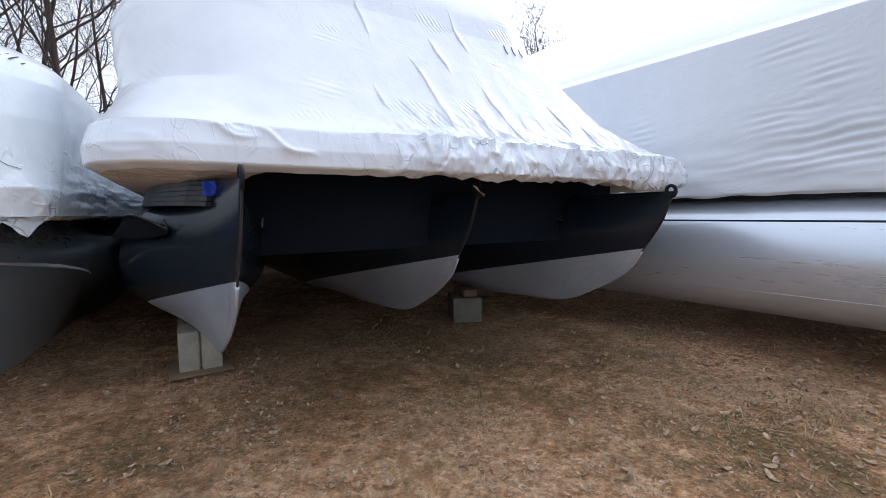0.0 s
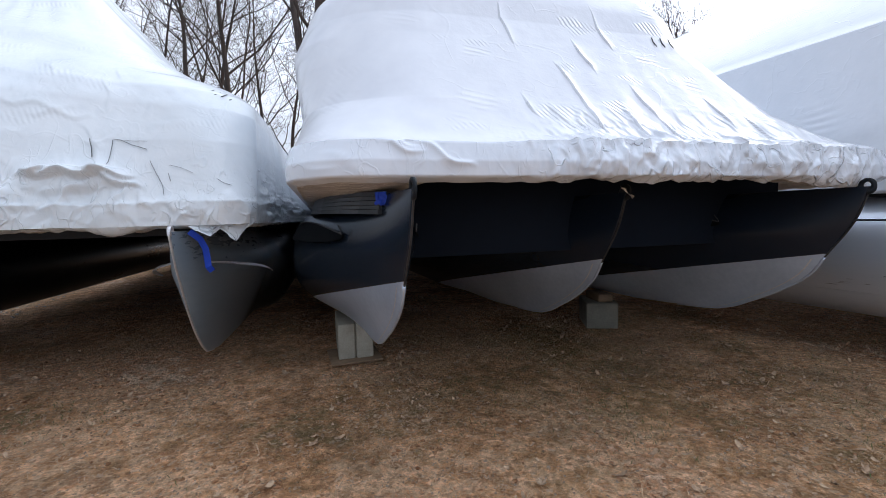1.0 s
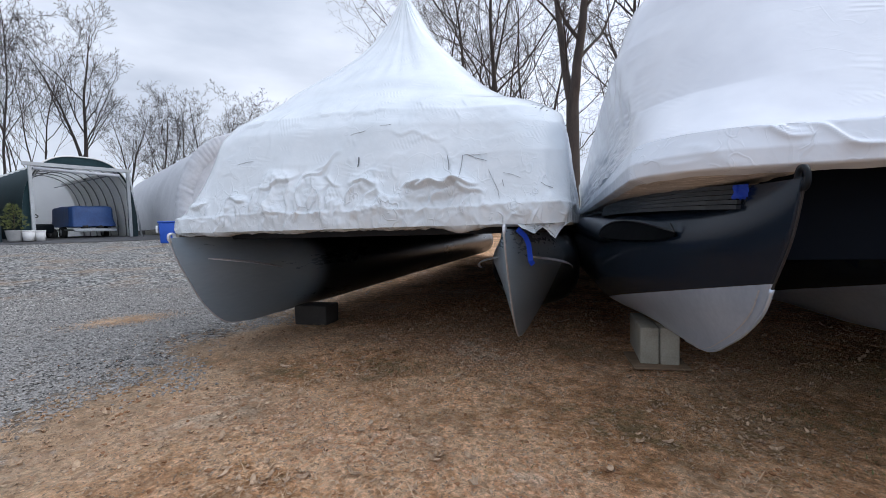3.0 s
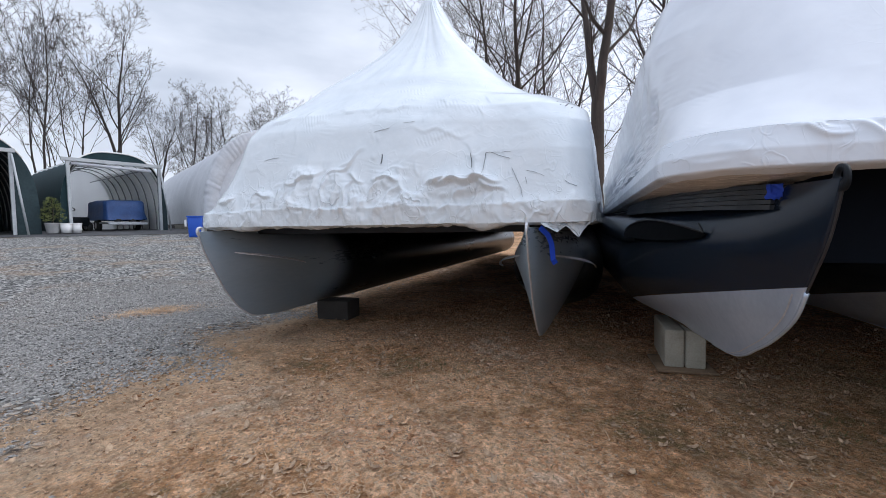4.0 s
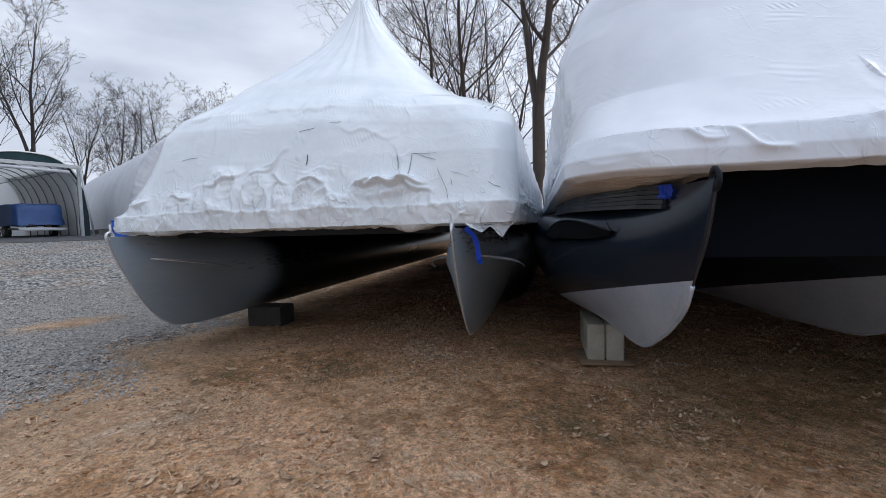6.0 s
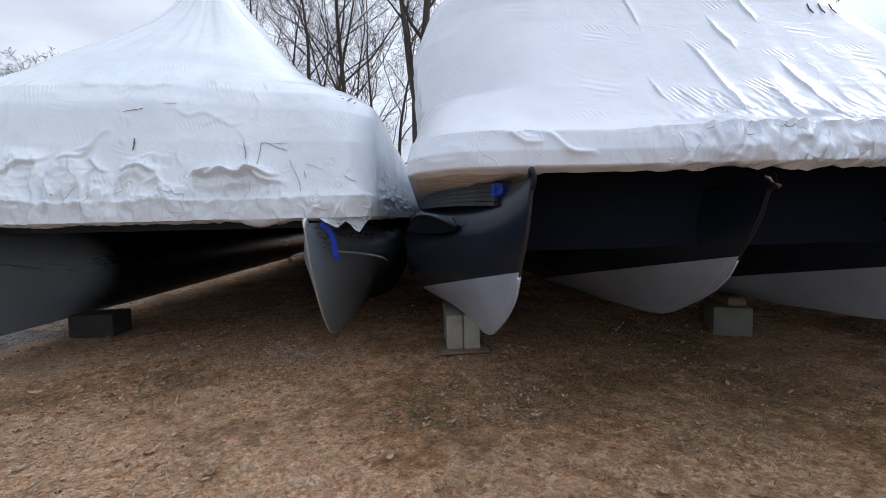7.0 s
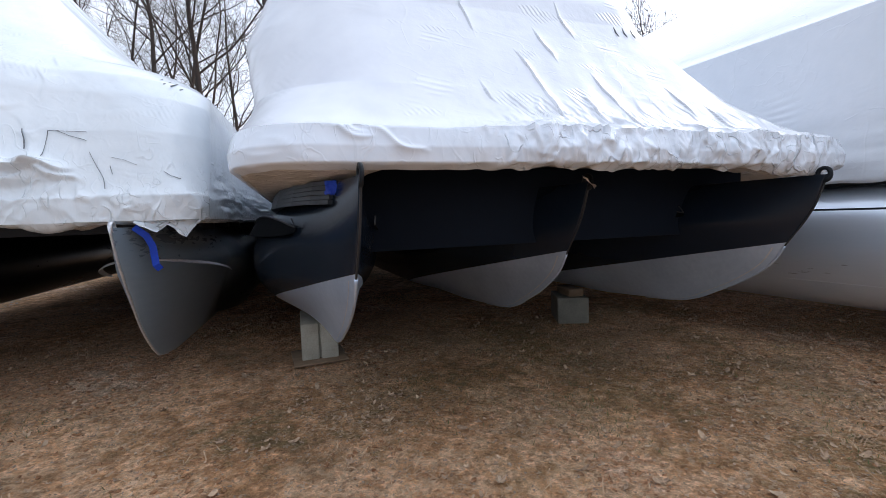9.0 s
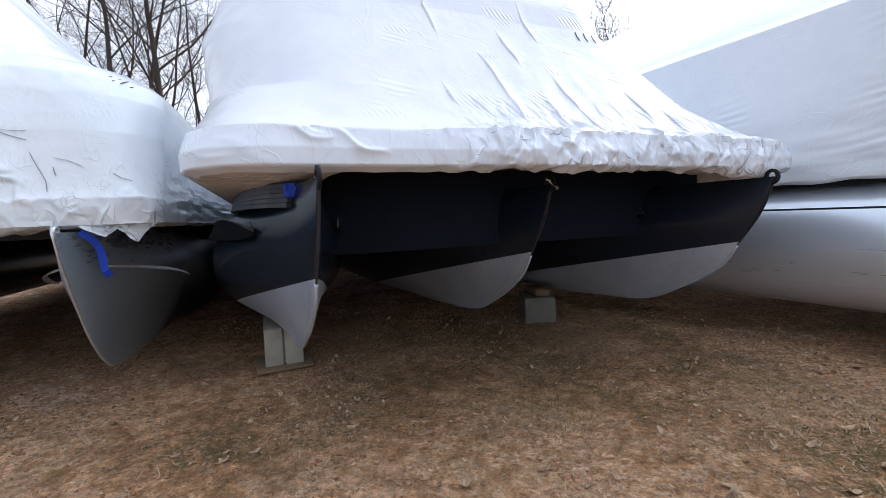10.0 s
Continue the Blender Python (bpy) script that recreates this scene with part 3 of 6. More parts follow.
def pontoon(parent, x0, y0, zc, r, length, rake, mats, water=None, nose=0.8, swell=0.95, yaw=0.0, vee=0.68, band=WELD, hold=0.15):
    """One pontoon: a tube whose nose is drawn out to an upright knife edge. rake: how far the edge lies behind
    the nose at each height (from 0 at the keel to 1 at the top)."""
    rows, cols = 40, 56
    ts = [nose * (j / 30) ** 1.5 for j in range(31)] + [nose + (length - nose) * (j / 25) for j in range(1, 26)]
    bm = bmesh.new()
    sides = []
    for sgn in (-1, 1):
        grid = []
        for i in range(rows + 1):
            phi = math.pi * i / rows
            h = 0.5 + 0.5 * math.cos(phi)
            z = zc - r + 2 * r * h
            ye = y0 + lerp_table(rake, h)
            full = r * math.sin(phi)
            # the nose carries its width higher up than the tube does
            fore = r * (0.05 + 0.95 * (h ** vee) * (1 - max(0.0, h - 0.70) * 2.5))
            line = []
            for t in ts:
                s = min(1.0, t / nose)
                g = math.sin(s * math.pi / 2) ** swell
                k = smooth01(hold, 1.0, s)
                w = g * (full * k + min(fore, r * 0.92) * (1 - k))
                y = ye + t * (1 - (ye - y0) / length * 0.9 * (t / length))
                line.append(bm.verts.new((x0 + sgn * (w + 0.004), y, z)))
            grid.append(line)
        sides.append(grid)
        for i in range(rows):
            for j in range(len(ts) - 1):
                q = (grid[i][j], grid[i + 1][j], grid[i + 1][j + 1], grid[i][j + 1])
                bm.faces.new(q if sgn > 0 else q[::-1])
    a, b = sides
    for i in range(rows):
        bm.faces.new((a[i][0], a[i + 1][0], b[i + 1][0], b[i][0]))
        bm.faces.new((a[i][-1], b[i][-1], b[i + 1][-1], a[i + 1][-1]))
    for j in range(len(ts) - 1):
        bm.faces.new((a[0][j], b[0][j], b[0][j + 1], a[0][j + 1]))
        bm.faces.new((a[rows][j], a[rows][j + 1], b[rows][j + 1], b[rows][j]))
    if water:
        wz, slope, wy = water
        no = Vector((0, slope, 1)).normalized()
        bmesh.ops.bisect_plane(bm, geom=bm.verts[:] + bm.edges[:] + bm.faces[:], plane_co=(x0, wy, wz), plane_no=no)
        for f in bm.faces:
            c = f.calc_center_median()
            f.material_index = 1 if (c - Vector((x0, wy, wz))).dot(no) < 0 else 0
    bmesh.ops.recalc_face_normals(bm, faces=bm.faces)
    bands = []
    top_row = 1
    if water:
        top_row = next(i for i in range(rows) if zc + r * math.cos(math.pi * i / rows) < water[0] - 0.004)
    for sgn, grid in zip((-1, 1), sides):
        v = []
        for i in range(top_row, rows):
            for k in (0.25, 0.62):
                c = grid[i][2].co.lerp(grid[i][3].co, k)
                v.append((c.x + sgn * 0.0025, c.y, c.z - 0.001))
        f = [(a * 2, a * 2 + 1, a * 2 + 3, a * 2 + 2) for a in range(rows - top_row - 1)]
        bands.append((v, f))
    ob = part("pontoon", bm, mats, parent)
    ob.matrix_basis = Matrix.Translation((x0, y0, 0)) @ pose(0, 0, 0, 0, 0, yaw) @ Matrix.Translation((-x0, -y0, 0))
    for v, f in bands if band else ():
        meshed("seam_band", v, f, band, ob)
    return ob


def edge_points(x0, y0, zc, r, rake, h0, h1, n=26, out=0.004, tilt=0.0):
    pts = []
    for i in range(n):
        h = h0 + (h1 - h0) * i / (n - 1)
        y = y0 + lerp_table(rake, h)
        pts.append((x0, y - out, zc - r + 2 * r * h + tilt * (y - y0)))
    return pts


def keel_strip(parent, pts, mat, width=0.012, label=""):
    """The flat bar that covers the seam along the knife edge."""
    v, f = tube_data(pts, [width * 0.55] * len(pts), 6)
    return meshed("keel_strip", v, f, mat, parent, label)


def nose_eye(parent, x, y, z, mat, size=0.034, thick=0.007):
    """A towing eye: an upright plate with a round hole."""
    bm = bmesh.new()
    n = 20
    loops = []
    for rad in (size, size * 0.5):
        for dx in (-thick, thick):
            loop = []
            for k in range(n):
                a = 2 * math.pi * k / n
                yy, zz = math.cos(a) * rad, math.sin(a) * rad
                if rad == size and zz < 0:
                    # the web runs down and aft to the hull
                    yy *= 1.0 + (2.4 if yy > 0 else 0.2) * (-zz / size)
                    zz *= 1.3
                loop.append(bm.verts.new((x + dx, y + yy, z + zz)))
            loops.append(loop)
    ol, orr, il, ir = loops
    for k in range(n):
        j = (k + 1) % n
        for q in ((ol[k], ol[j], il[j], il[k]), (orr[j], orr[k], ir[k], ir[j]), (ol[j], ol[k], orr[k], orr[j]), (il[k], il[j], ir[j], ir[k])):
            bm.faces.new(q)
    bmesh.ops.recalc_face_normals(bm, faces=bm.faces)
    return part("nose_eye", bm, mat, parent)


def spray_rail(parent, pts, width, mat, label="", drop=0.03, name="spray_rail"):
    """A thin fin along the pontoon's flank: pts are its root, width its reach (outward sign included)."""
    verts, faces = [], []
    n = len(pts)
    for i, p in enumerate(pts):
        s = i / (n - 1)
        w = width * math.sin(math.pi * (0.02 + 0.96 * s)) ** 0.7
        x, y, z = p
        fall = drop * abs(w / width)
        for dx, dz in ((0, 0.004), (w, 0.002 - fall), (w, -0.002 - fall), (0, -0.004)):
            verts.append((x + dx, y, z + dz))
    for i in range(n - 1):
        for k in range(4):
            a, b = i * 4 + k, i * 4 + (k + 1) % 4
            faces.append((a, b, b + 4, a + 4))
    faces += [(0, 1, 2, 3), tuple(range(4 * n - 1, 4 * n - 5, -1))]
    return meshed(name, verts, faces, mat, parent, label, smooth=False)


def crumple(x, y, z):
    """Creased-film relief: sharp ridges between flat facets."""
    return 0.75 - 1.9 * abs(nz(x, y, z)) - 0.9 * abs(nz(x * 2.1 + 7, y * 2.1, z * 2.1))


def random_folds(seed, count, xs, zs, lengths, tall, upright):
    """Short folds in drawn film: middle, direction, half length, height and the width of the slack side."""
    rnd = random.Random(seed)
    out = []
    for _ in range(count):
        a = math.pi / 2 + rnd.uniform(-1, 1) * (0.5 if rnd.random() < upright else 1.5)
        out.append((rnd.uniform(*xs), rnd.uniform(*zs), math.cos(a), math.sin(a), rnd.uniform(*lengths) / 2, rnd.uniform(*tall), rnd.uniform(0.012, 0.045)))
    return out


def fold_height(folds, x, z):
    """One-sided ridges: the film lies over itself at the fold and eases away on the other side."""
    d = 0.0
    for fx, fz, cx, cz, half, tall, slack in folds:
        ax, az = x - fx, z - fz
        if abs(ax) < 0.2 and abs(az) < 0.2:
            along = ax * cx + az * cz
            if abs(along) < half:
                across = ax * cz - az * cx + 0.010 * math.sin(along * 45 + fx * 50)
                if -0.012 < across < 4 * slack:
                    lip = math.exp(-across / slack) if across >= 0 else 0.5 + 0.5 * math.cos(math.pi * across / 0.012)
                    d += tall * lip * (1 - (along / half) ** 2)
    return d


def loop_points(xl, xr, yf, yb, rl, rr, ns, nc, nf):
    """A rounded oblong, from its back left corner along the left side, the front, and back on the right side."""
    pts = []
    for i in range(ns):
        s = 1 - (1 - i / ns) ** 2.2
        pts.append((xl, yb + (yf + rl - yb) * s))
    for i in range(nc):
        a = math.pi / 2 * i / nc
        pts.append((xl + rl * (1 - math.cos(a)), yf + rl * (1 - math.sin(a))))
    for i in range(nf):
        s = i / nf
        pts.append((xl + rl + (xr - rr - xl - rl) * s, yf))
    for i in range(nc):
        a = math.pi / 2 * i / nc
        pts.append((xr - rr + rr * math.sin(a), yf + rr * (1 - math.cos(a))))
    for i in range(ns + 1):
        s = (i / ns) ** 2.2
        pts.append((xr, yf + rr + (yb - yf - rr) * s))
    return pts


def cover(parent, levels, ridge, rise, disp, mat, skirt_mat, fold_mat, ns=44, nc=26, nf=190, roof_rows=30, skirt_top=3, names=("sheet", "skirt", "tucked_hem")):
    """A shrink-wrapped cover. levels: (z, xl, xr, yf, yb, rl, rr, rows to the next level, ease); the first two rows make the
    tucked hem, the next the skirt, the others the sheet. ridge: (x, y0, y1, z)."""
    rings, bands = [], []
    for k, lv in enumerate(levels):
        nxt = levels[k + 1] if k + 1 < len(levels) else None
        steps = lv[7] if nxt else 1
        for i in range(steps):
            s = i / steps
            if nxt:
                e = s ** lv[8]
                v = [lv[1 + q] + (nxt[1 + q] - lv[1 + q]) * e for q in range(6)]
                z = lv[0] + (nxt[0] - lv[0]) * s
            else:
                v, z = lv[1:7], lv[0]
            rings.append([(x, y, z) for x, y in loop_points(*v, ns, nc, nf)])
            bands.append(k)
    top = rings[-1]
    rx, r0, r1, rz = ridge
    for i in range(1, roof_rows + 1):
        s = i / roof_rows
        ring = []
        for x, y, z in top:
            ty = min(r1, max(r0, y))
            ring.append((x + (rx - x) * s, y + (ty - y) * s, z + (rz - z) * rise(s)))
        rings.append(ring)
        bands.append(len(levels))
    n = len(rings[0])
    # displaced along the outward direction of each ring
    out = []
    for j, ring in enumerate(rings):
        row = []
        for i, p in enumerate(ring):
            a, b = ring[max(i - 1, 0)], ring[min(i + 1, n - 1)]
            t = Vector((b[0] - a[0], b[1] - a[1], 0))
            t = t.normalized() if t.length > 1e-9 else Vector((1, 0, 0))
            normal = Vector((t.y, -t.x, 0.0))
            up = 0.0 if bands[j] < skirt_top else 0.45
            d, dz = disp(p, bands[j], j / len(rings))
            row.append(Vector(p) + (normal + Vector((0, 0, up))).normalized() * d + Vector((0, 0, dz)))
        out.append(row)
    groups = {names[2]: (0, 1), names[1]: (1, skirt_top), names[0]: (skirt_top, 99)}
    made = []
    for name, (lo, hi) in groups.items():
        rows = [j for j in range(len(out)) if lo <= bands[j] < hi]
        if hi < 99:
            rows.append(rows[-1] + 1)
        verts = [tuple(p) for j in rows for p in out[j]]
        faces = [(a * n + i, a * n + i + 1, (a + 1) * n + i + 1, (a + 1) * n + i) for a in range(len(rows) - 1) for i in range(n - 1)]
        faces += [((a + 1) * n, (a + 1) * n + n - 1, a * n + n - 1, a * n) for a in range(len(rows) - 1)]
        made.append(meshed(name, verts, faces, {names[2]: fold_mat, names[1]: skirt_mat}.get(name, mat), parent))
    return made, out


def skin_reader(out, deepest):
    """Reads the place on the front of a finished cover at a given x and z."""
    pts = [p for row in out for p in row if p.y < deepest]

    def skin(x, z, lift=0.004):
        p = min(pts, key=lambda q: (q.x - x) ** 2 + (q.z - z) ** 2)
        return (x, p.y - lift, z)

    return skin


def concrete_block(m, mat=BLOCK, size=(0.2, 0.4, 0.2), flanged=True, label="grey concrete block on bare ground"):
    """A hollow concrete block lying on its side: its end wears a groove between two flanges; the cores run through it."""
    sx, sy, sz = size
    e = thing("concrete_block", m, label, "concrete block", "blocks under the boats")
    g = 0.006
    for a, b in ((-sx / 2, -g / 2), (g / 2, sx / 2)) if flanged else ((-sx / 2, sx / 2),):
        bm = bmesh.new()
        box(bm, (a, 0, 0), (b, sy, sz), 0.008, segs=2)
        for v in bm.verts:
            v.co += Vector((nz(v.co.x * 30, v.co.y * 30, v.co.z * 30), nz(v.co.y * 30, 4, v.co.z * 30), nz(v.co.x * 30, v.co.z * 30, 9))) * 0.002
        part("flange" if flanged else "body", bm, mat, e)
    if flanged:
        bm = bmesh.new()
        box(bm, (-sx / 2 + 0.02, 0.02, 0.006), (sx / 2 - 0.02, sy - 0.02, sz - 0.008))
        part("web", bm, mat, e, smooth=False)
    return e


def plank(m, size, label, name="wooden_pad", mat=WOOD):
    bm = bmesh.new()
    box(bm, (-size[0] / 2, -size[1] / 2, 0), (size[0] / 2, size[1] / 2, size[2]), 0.004)
    ob = part(name, bm, mat)
    ob.matrix_world = m
    return tagged(ob, label, "plank")


def strip(parent, pts, width, mat, name, label="", lift=0.0, thick=0.0015, side=(0, 0, 1)):
    """A thin ribbon through points, width across `side`."""
    verts, faces = [], []
    s = Vector(side).normalized()
    for i, p in enumerate(pts):
        p = Vector(p)
        d = (Vector(pts[min(i + 1, len(pts) - 1)]) - Vector(pts[max(i - 1, 0)])).normalized()
        w = (s - d * s.dot(d)).normalized() * width / 2
        nrm = d.cross(w).normalized() * thick
        for q in (-w - nrm, w - nrm, w + nrm, -w + nrm):
            verts.append(tuple(p + q))
    for i in range(len(pts) - 1):
        for k in range(4):
            a, b = i * 4 + k, i * 4 + (k + 1) % 4
            faces.append((a, b, b + 4, a + 4))
    faces += [(0, 1, 2, 3), tuple(range(4 * len(pts) - 1, 4 * len(pts) - 5, -1))]
    return meshed(name, verts, faces, mat, parent, label, smooth=False)


# ---- the middle boat: three black pontoons with bare bellies ----
def boat_middle():
    place = pose(0, 0, 0, 0, 0, 34.7)
    e = thing("pontoon_boat", place, "three-hulled pontoon boat with black sides and bare aluminium bellies", "boat", "stored boats")
    rake = [(0.0, 1.15), (0.05, 0.70), (0.10, 0.55), (0.18, 0.44), (0.28, 0.32), (0.42, 0.20), (0.56, 0.14), (0.78, 0.05), (1.0, 0.0)]
    r, zc = 0.308, 0.525
    for x, y in ((0.22, 1.118), (1.09, 1.39), (1.96, 1.14)):
        p = pontoon(e, x, y, zc, r, 8.0, rake, [BLACK, ALU], (0.57, 0.185, y + 0.14), nose=1.25, yaw=3.0)
        pts = edge_points(x, y, zc, r, rake, 0.03, 0.55, out=0.003)
        keel_strip(p, pts, ALU, 0.011, "bare metal strip over the seam of the belly")
        keel_strip(p, edge_points(x, y, zc, r, rake, 0.55, 1.0, out=0.003), SCUFFED, 0.006, "black edge strip worn pale")
        bm = bmesh.new()
        box(bm, (x - 0.05, y + 0.62, zc + r - 0.02), (x + 0.05, y + 7.6, 0.867), 0.006)
        part("riser", bm, BLACK, p, "black channel that carries the deck")
        nose_eye(p, x, y + 0.010, zc + r + 0.004, BLACKM, 0.027, 0.0045)
        # flank fins
        for s in (-1, 1):
            root = []
            for i in range(14):
                t = i / 13
                yy = y + 0.50 + 0.80 * t
                root.append((x + s * (0.135 + 0.15 * math.sin(t * math.pi / 2)), yy, 0.700 + 0.046 * math.sin(t * math.pi)))
            fin = spray_rail(p, root, s * 0.045, FIN, "black spray fin", drop=0.075)
            lip = [(a + s * 0.004, b, c + 0.004) for a, b, c in root]
            v, f = tube_data([(root[0][0] + s * 0.012, y + 0.52, 0.735), (root[0][0] + s * 0.006, y + 0.505, 0.715)] + lip, [0.003] * 16, 5)
            meshed("lip", v, f, WORN if s > 0 else SCUFFED, fin)
    # deck, cross members and the ribbed side rails that carry it
    bm = bmesh.new()
    box(bm, (0.04, 1.69, 0.868), (2.24, 9.2, 0.905), 0.01)
    part("deck", bm, DECK, e)
    for k in range(17):
        bm = bmesh.new()
        y = 1.74 + 0.43 * k
        box(bm, (0.12, y, 0.836), (2.08, y + 0.05, 0.866), 0.004)
        part("cross_member", bm, DECK, e, smooth=False)
    # an added sheet: stands for the shaded gap between the pontoons
    bm = bmesh.new()
    box(bm, (0.27, 1.66, 0.60), (2.20, 1.68, 0.912), 0.004)
    part("gap_shade_sheet", bm, GAP_SHADE, e, "dark navy sheet added for the shade between the pontoons under the deck")
    # a ribbed bumper that follows the outer pontoon's flank aft
    for k in range(5):
        run = [(0.178, 1.335), (0.128, 1.43), (0.075, 1.60), (0.015, 1.88), (-0.025, 2.3), (-0.045, 3.2)]
        pts = [(x - 0.004 * (4 - k), y + 0.006 * k, 0.776 + 0.0145 * k + 0.004 * i) for i, (x, y) in enumerate(run)]
        strip(e, pts, 0.0125, RIB, "bumper_rib", thick=0.012)
    # masking tape at the rail's end
    v, f = [], []
    for a in range(9):
        for b in range(7):
            p, q = a / 8, b / 6
            v.append((0.146 + 0.032 * p + 0.006 * nz(q * 4, 1.0, 2.0), 1.335 - 0.02 * p + 0.012 * crumple(p * 3, q * 3, 7.0), 0.838 - (0.040 + 0.012 * nz(p * 5, 3.0, 1.0)) * q))
    f = [(a * 7 + b, (a + 1) * 7 + b, (a + 1) * 7 + b + 1, a * 7 + b + 1) for a in range(8) for b in range(6)]
    meshed("tape", v, f, TAPE, e, "crumpled blue masking tape")
    # a scrap of film caught on the second pontoon's nose
    v, f = [], []
    for a in range(6):
        for b in range(4):
            p, q = a / 5, b / 3
            v.append((1.05 + 0.05 * p + 0.012 * q, 1.372 + 0.02 * crumple(p * 2, q * 2, 4.0), 0.856 - 0.05 * p * (1 - 0.4 * q) - 0.012 * q))
    f = [(a * 4 + b, (a + 1) * 4 + b, (a + 1) * 4 + b + 1, a * 4 + b + 1) for a in range(5) for b in range(3)]
    meshed("film_scrap", v, f, FOLD, e, "torn scrap of white film")
    return e, place


def cover_middle():
    place = pose(0, 0, 0, 0, 0, 34.7)
    e = thing("shrink_wrap_cover", place, "white shrink-wrap cover, gathered along its skirt, over the middle boat", "boat cover", "shrink-wrapped covers")

    pleats = random_folds(15, 300, (0.40, 2.28), (0.85, 1.00), (0.05, 0.15), (0.003, 0.010), 0.8) + random_folds(16, 60, (0.75, 1.9), (0.98, 1.10), (0.05, 0.14), (0.002, 0.005), 0.9)
    band_folds = [(0.12, 1.0, 0.93, -0.33, 0.16, 0.016, 0.012), (0.20, 0.955, 0.95, -0.28, 0.08, 0.011, 0.010), (0.06, 0.91, 0.9, -0.4, 0.07, 0.004, 0.012), (0.33, 0.93, 0.9, -0.42, 0.10, 0.012, 0.010), (0.30, 1.0, 0.85, -0.5, 0.05, 0.008, 0.010), (-0.02, 0.90, 0.9, -0.3, 0.05, 0.003, 0.01)]
    folds = [(0.91, 1.33, 1.02), (0.68, 1.17, 1.10), (1.17, 1.24, 1.10), (1.19, 1.09, 0.96), (1.065, 1.13, 0.97), (0.845, 1.07, 0.96), (1.39, 1.04, 0.95), (0.73, 1.62, 1.42), (1.025, 1.46, 1.31), (1.18, 1.58, 1.45), (1.05, 1.06, 0.97), (1.62, 1.12, 0.97), (1.5, 1.2, 1.08)]

    def disp(p, band, v):
        x, y, z = p
        d = dz = 0.0
        gather = smooth01(0.45, 0.8, x) * (1 - 0.5 * smooth01(1.75, 2.1, x))
        if band <= 3:
            a = 0.18 + gather
            d += 0.006 * a * crumple(x * 7, y * 7, z * 4) + 0.003 * a * crumple(x * 19, y * 19, z * 6 + 5) + 0.004 * gather * nz(x * 38, y * 38, z * 5) + 0.012 * gather
            if band == 0:
                dz += 0.09 * max(gather, 0.7 * smooth01(0.24, 0.36, x)) * smooth01(1.22, 1.45, y)
            if band <= 1:
                dz += 0.012 * (0.3 + gather) * nz(x * 15, y * 15, 1.0) + 0.007 * gather * nz(x * 33, y * 33, 4.0) - 0.034 * (gather * smooth01(0.8, 1.1, x) + 0.1) * max(0.0, nz(x * 3.2, y * 3.2, 8.0) - 0.05) - 0.026 * smooth01(1.7, 1.8, x) * (1 - smooth01(2.0, 2.1, x))
            if v == 0.0:
                d += 0.06 * nz(x * 5, y * 5, 3.0) + 0.04 * nz(x * 19, y * 19, 6.0) + 0.03 * nz(x * 47, y * 47, 2.0)
                dz += 0.010 * nz(x * 13, y * 13, 8.0) + 0.008 * nz(x * 37, y * 37, 4.0)
            if x < 0.5:
                d += fold_height(band_folds, x, z)
        else:
            low = max(0.0, 1 - (z - 0.96) / 0.20)
            top = 0.992 + 0.020 * nz(x * 4.5, 2.0, 1.0) + 0.008 * abs(nz(x * 14, 5.0, 2.0))
            slack = 1 - smooth01(top - 0.010, top + 0.014, z)
            d += gather * slack * (0.014 + 0.006 * crumple(x * 7, y * 7, z * 4) + 0.003 * crumple(x * 19, y * 19, z * 6 + 5) + 0.004 * nz(x * 38, y * 38, z * 5))
            d += gather * low * 0.004 * crumple(x * 15, y * 15, z * 5)
            mid = max(0.0, 1 - (z - 0.96) / 0.45)
            d += gather * mid * 0.0035 * nz(x * 17, 0.0, z * 3.0)
            if y < 2.0 and z < 1.7:
                for fx, z1, z0 in folds:
                    if z0 - 0.03 < z < z1 + 0.03:
                        u = x - fx - 0.014 * nz(z * 9, fx * 7, 0.0) + (z - z0) * 0.12
                        if 0 <= u < 0.09:
                            d += 0.009 * math.exp(-u / 0.018) * smooth01(z0 - 0.03, z0 + 0.03, z) * (1 - smooth01(z1 - 0.05, z1 + 0.02, z))
            d += 0.010 * nz(x * 1.5, y * 1.5, z * 1.8) + 0.0025 * nz(x * 9, y * 9, z * 5)
            if x < 0.1:
                side = 1 - smooth01(-0.05, 0.1, x)
                d += side * smooth01(1.5, 2.0, y) * (0.012 * crumple(y * 4, z * 5, 1.0) + (0.010 * nz(y * 22, z * 3.0, 2.0) + 0.005 * crumple(y * 30, z * 6, 5.0)) * (1 - smooth01(1.15, 1.35, z)))
        if y < 1.7 and 0.84 < z < 1.18:
            d += gather * fold_height(pleats, x, z)
        return d, dz

    levels = [
        (0.842, 0.13, 2.06, 1.50, 9.00, 0.10, 0.10, 3, 1.0),
        (0.858, -0.085, 2.27, 1.225, 9.20, 0.22, 0.24, 3, 1.0),
        (0.872, -0.113, 2.30, 1.182, 9.25, 0.25, 0.27, 10, 1.0),
        (0.915, -0.116, 2.30, 1.180, 9.25, 0.25, 0.27, 12, 1.0),
        (0.972, -0.100, 2.29, 1.198, 9.25, 0.25, 0.27, 40, 0.8),
        (1.14, -0.055, 1.95, 1.375, 9.15, 0.42, 0.26, 64, 0.95),
        (1.44, -0.09, 1.79, 1.615, 9.05, 0.48, 0.26, 10, 1.0),
        (1.55, -0.055, 1.74, 1.69, 9.00, 0.46, 0.26, 1, 1.0),
    ]
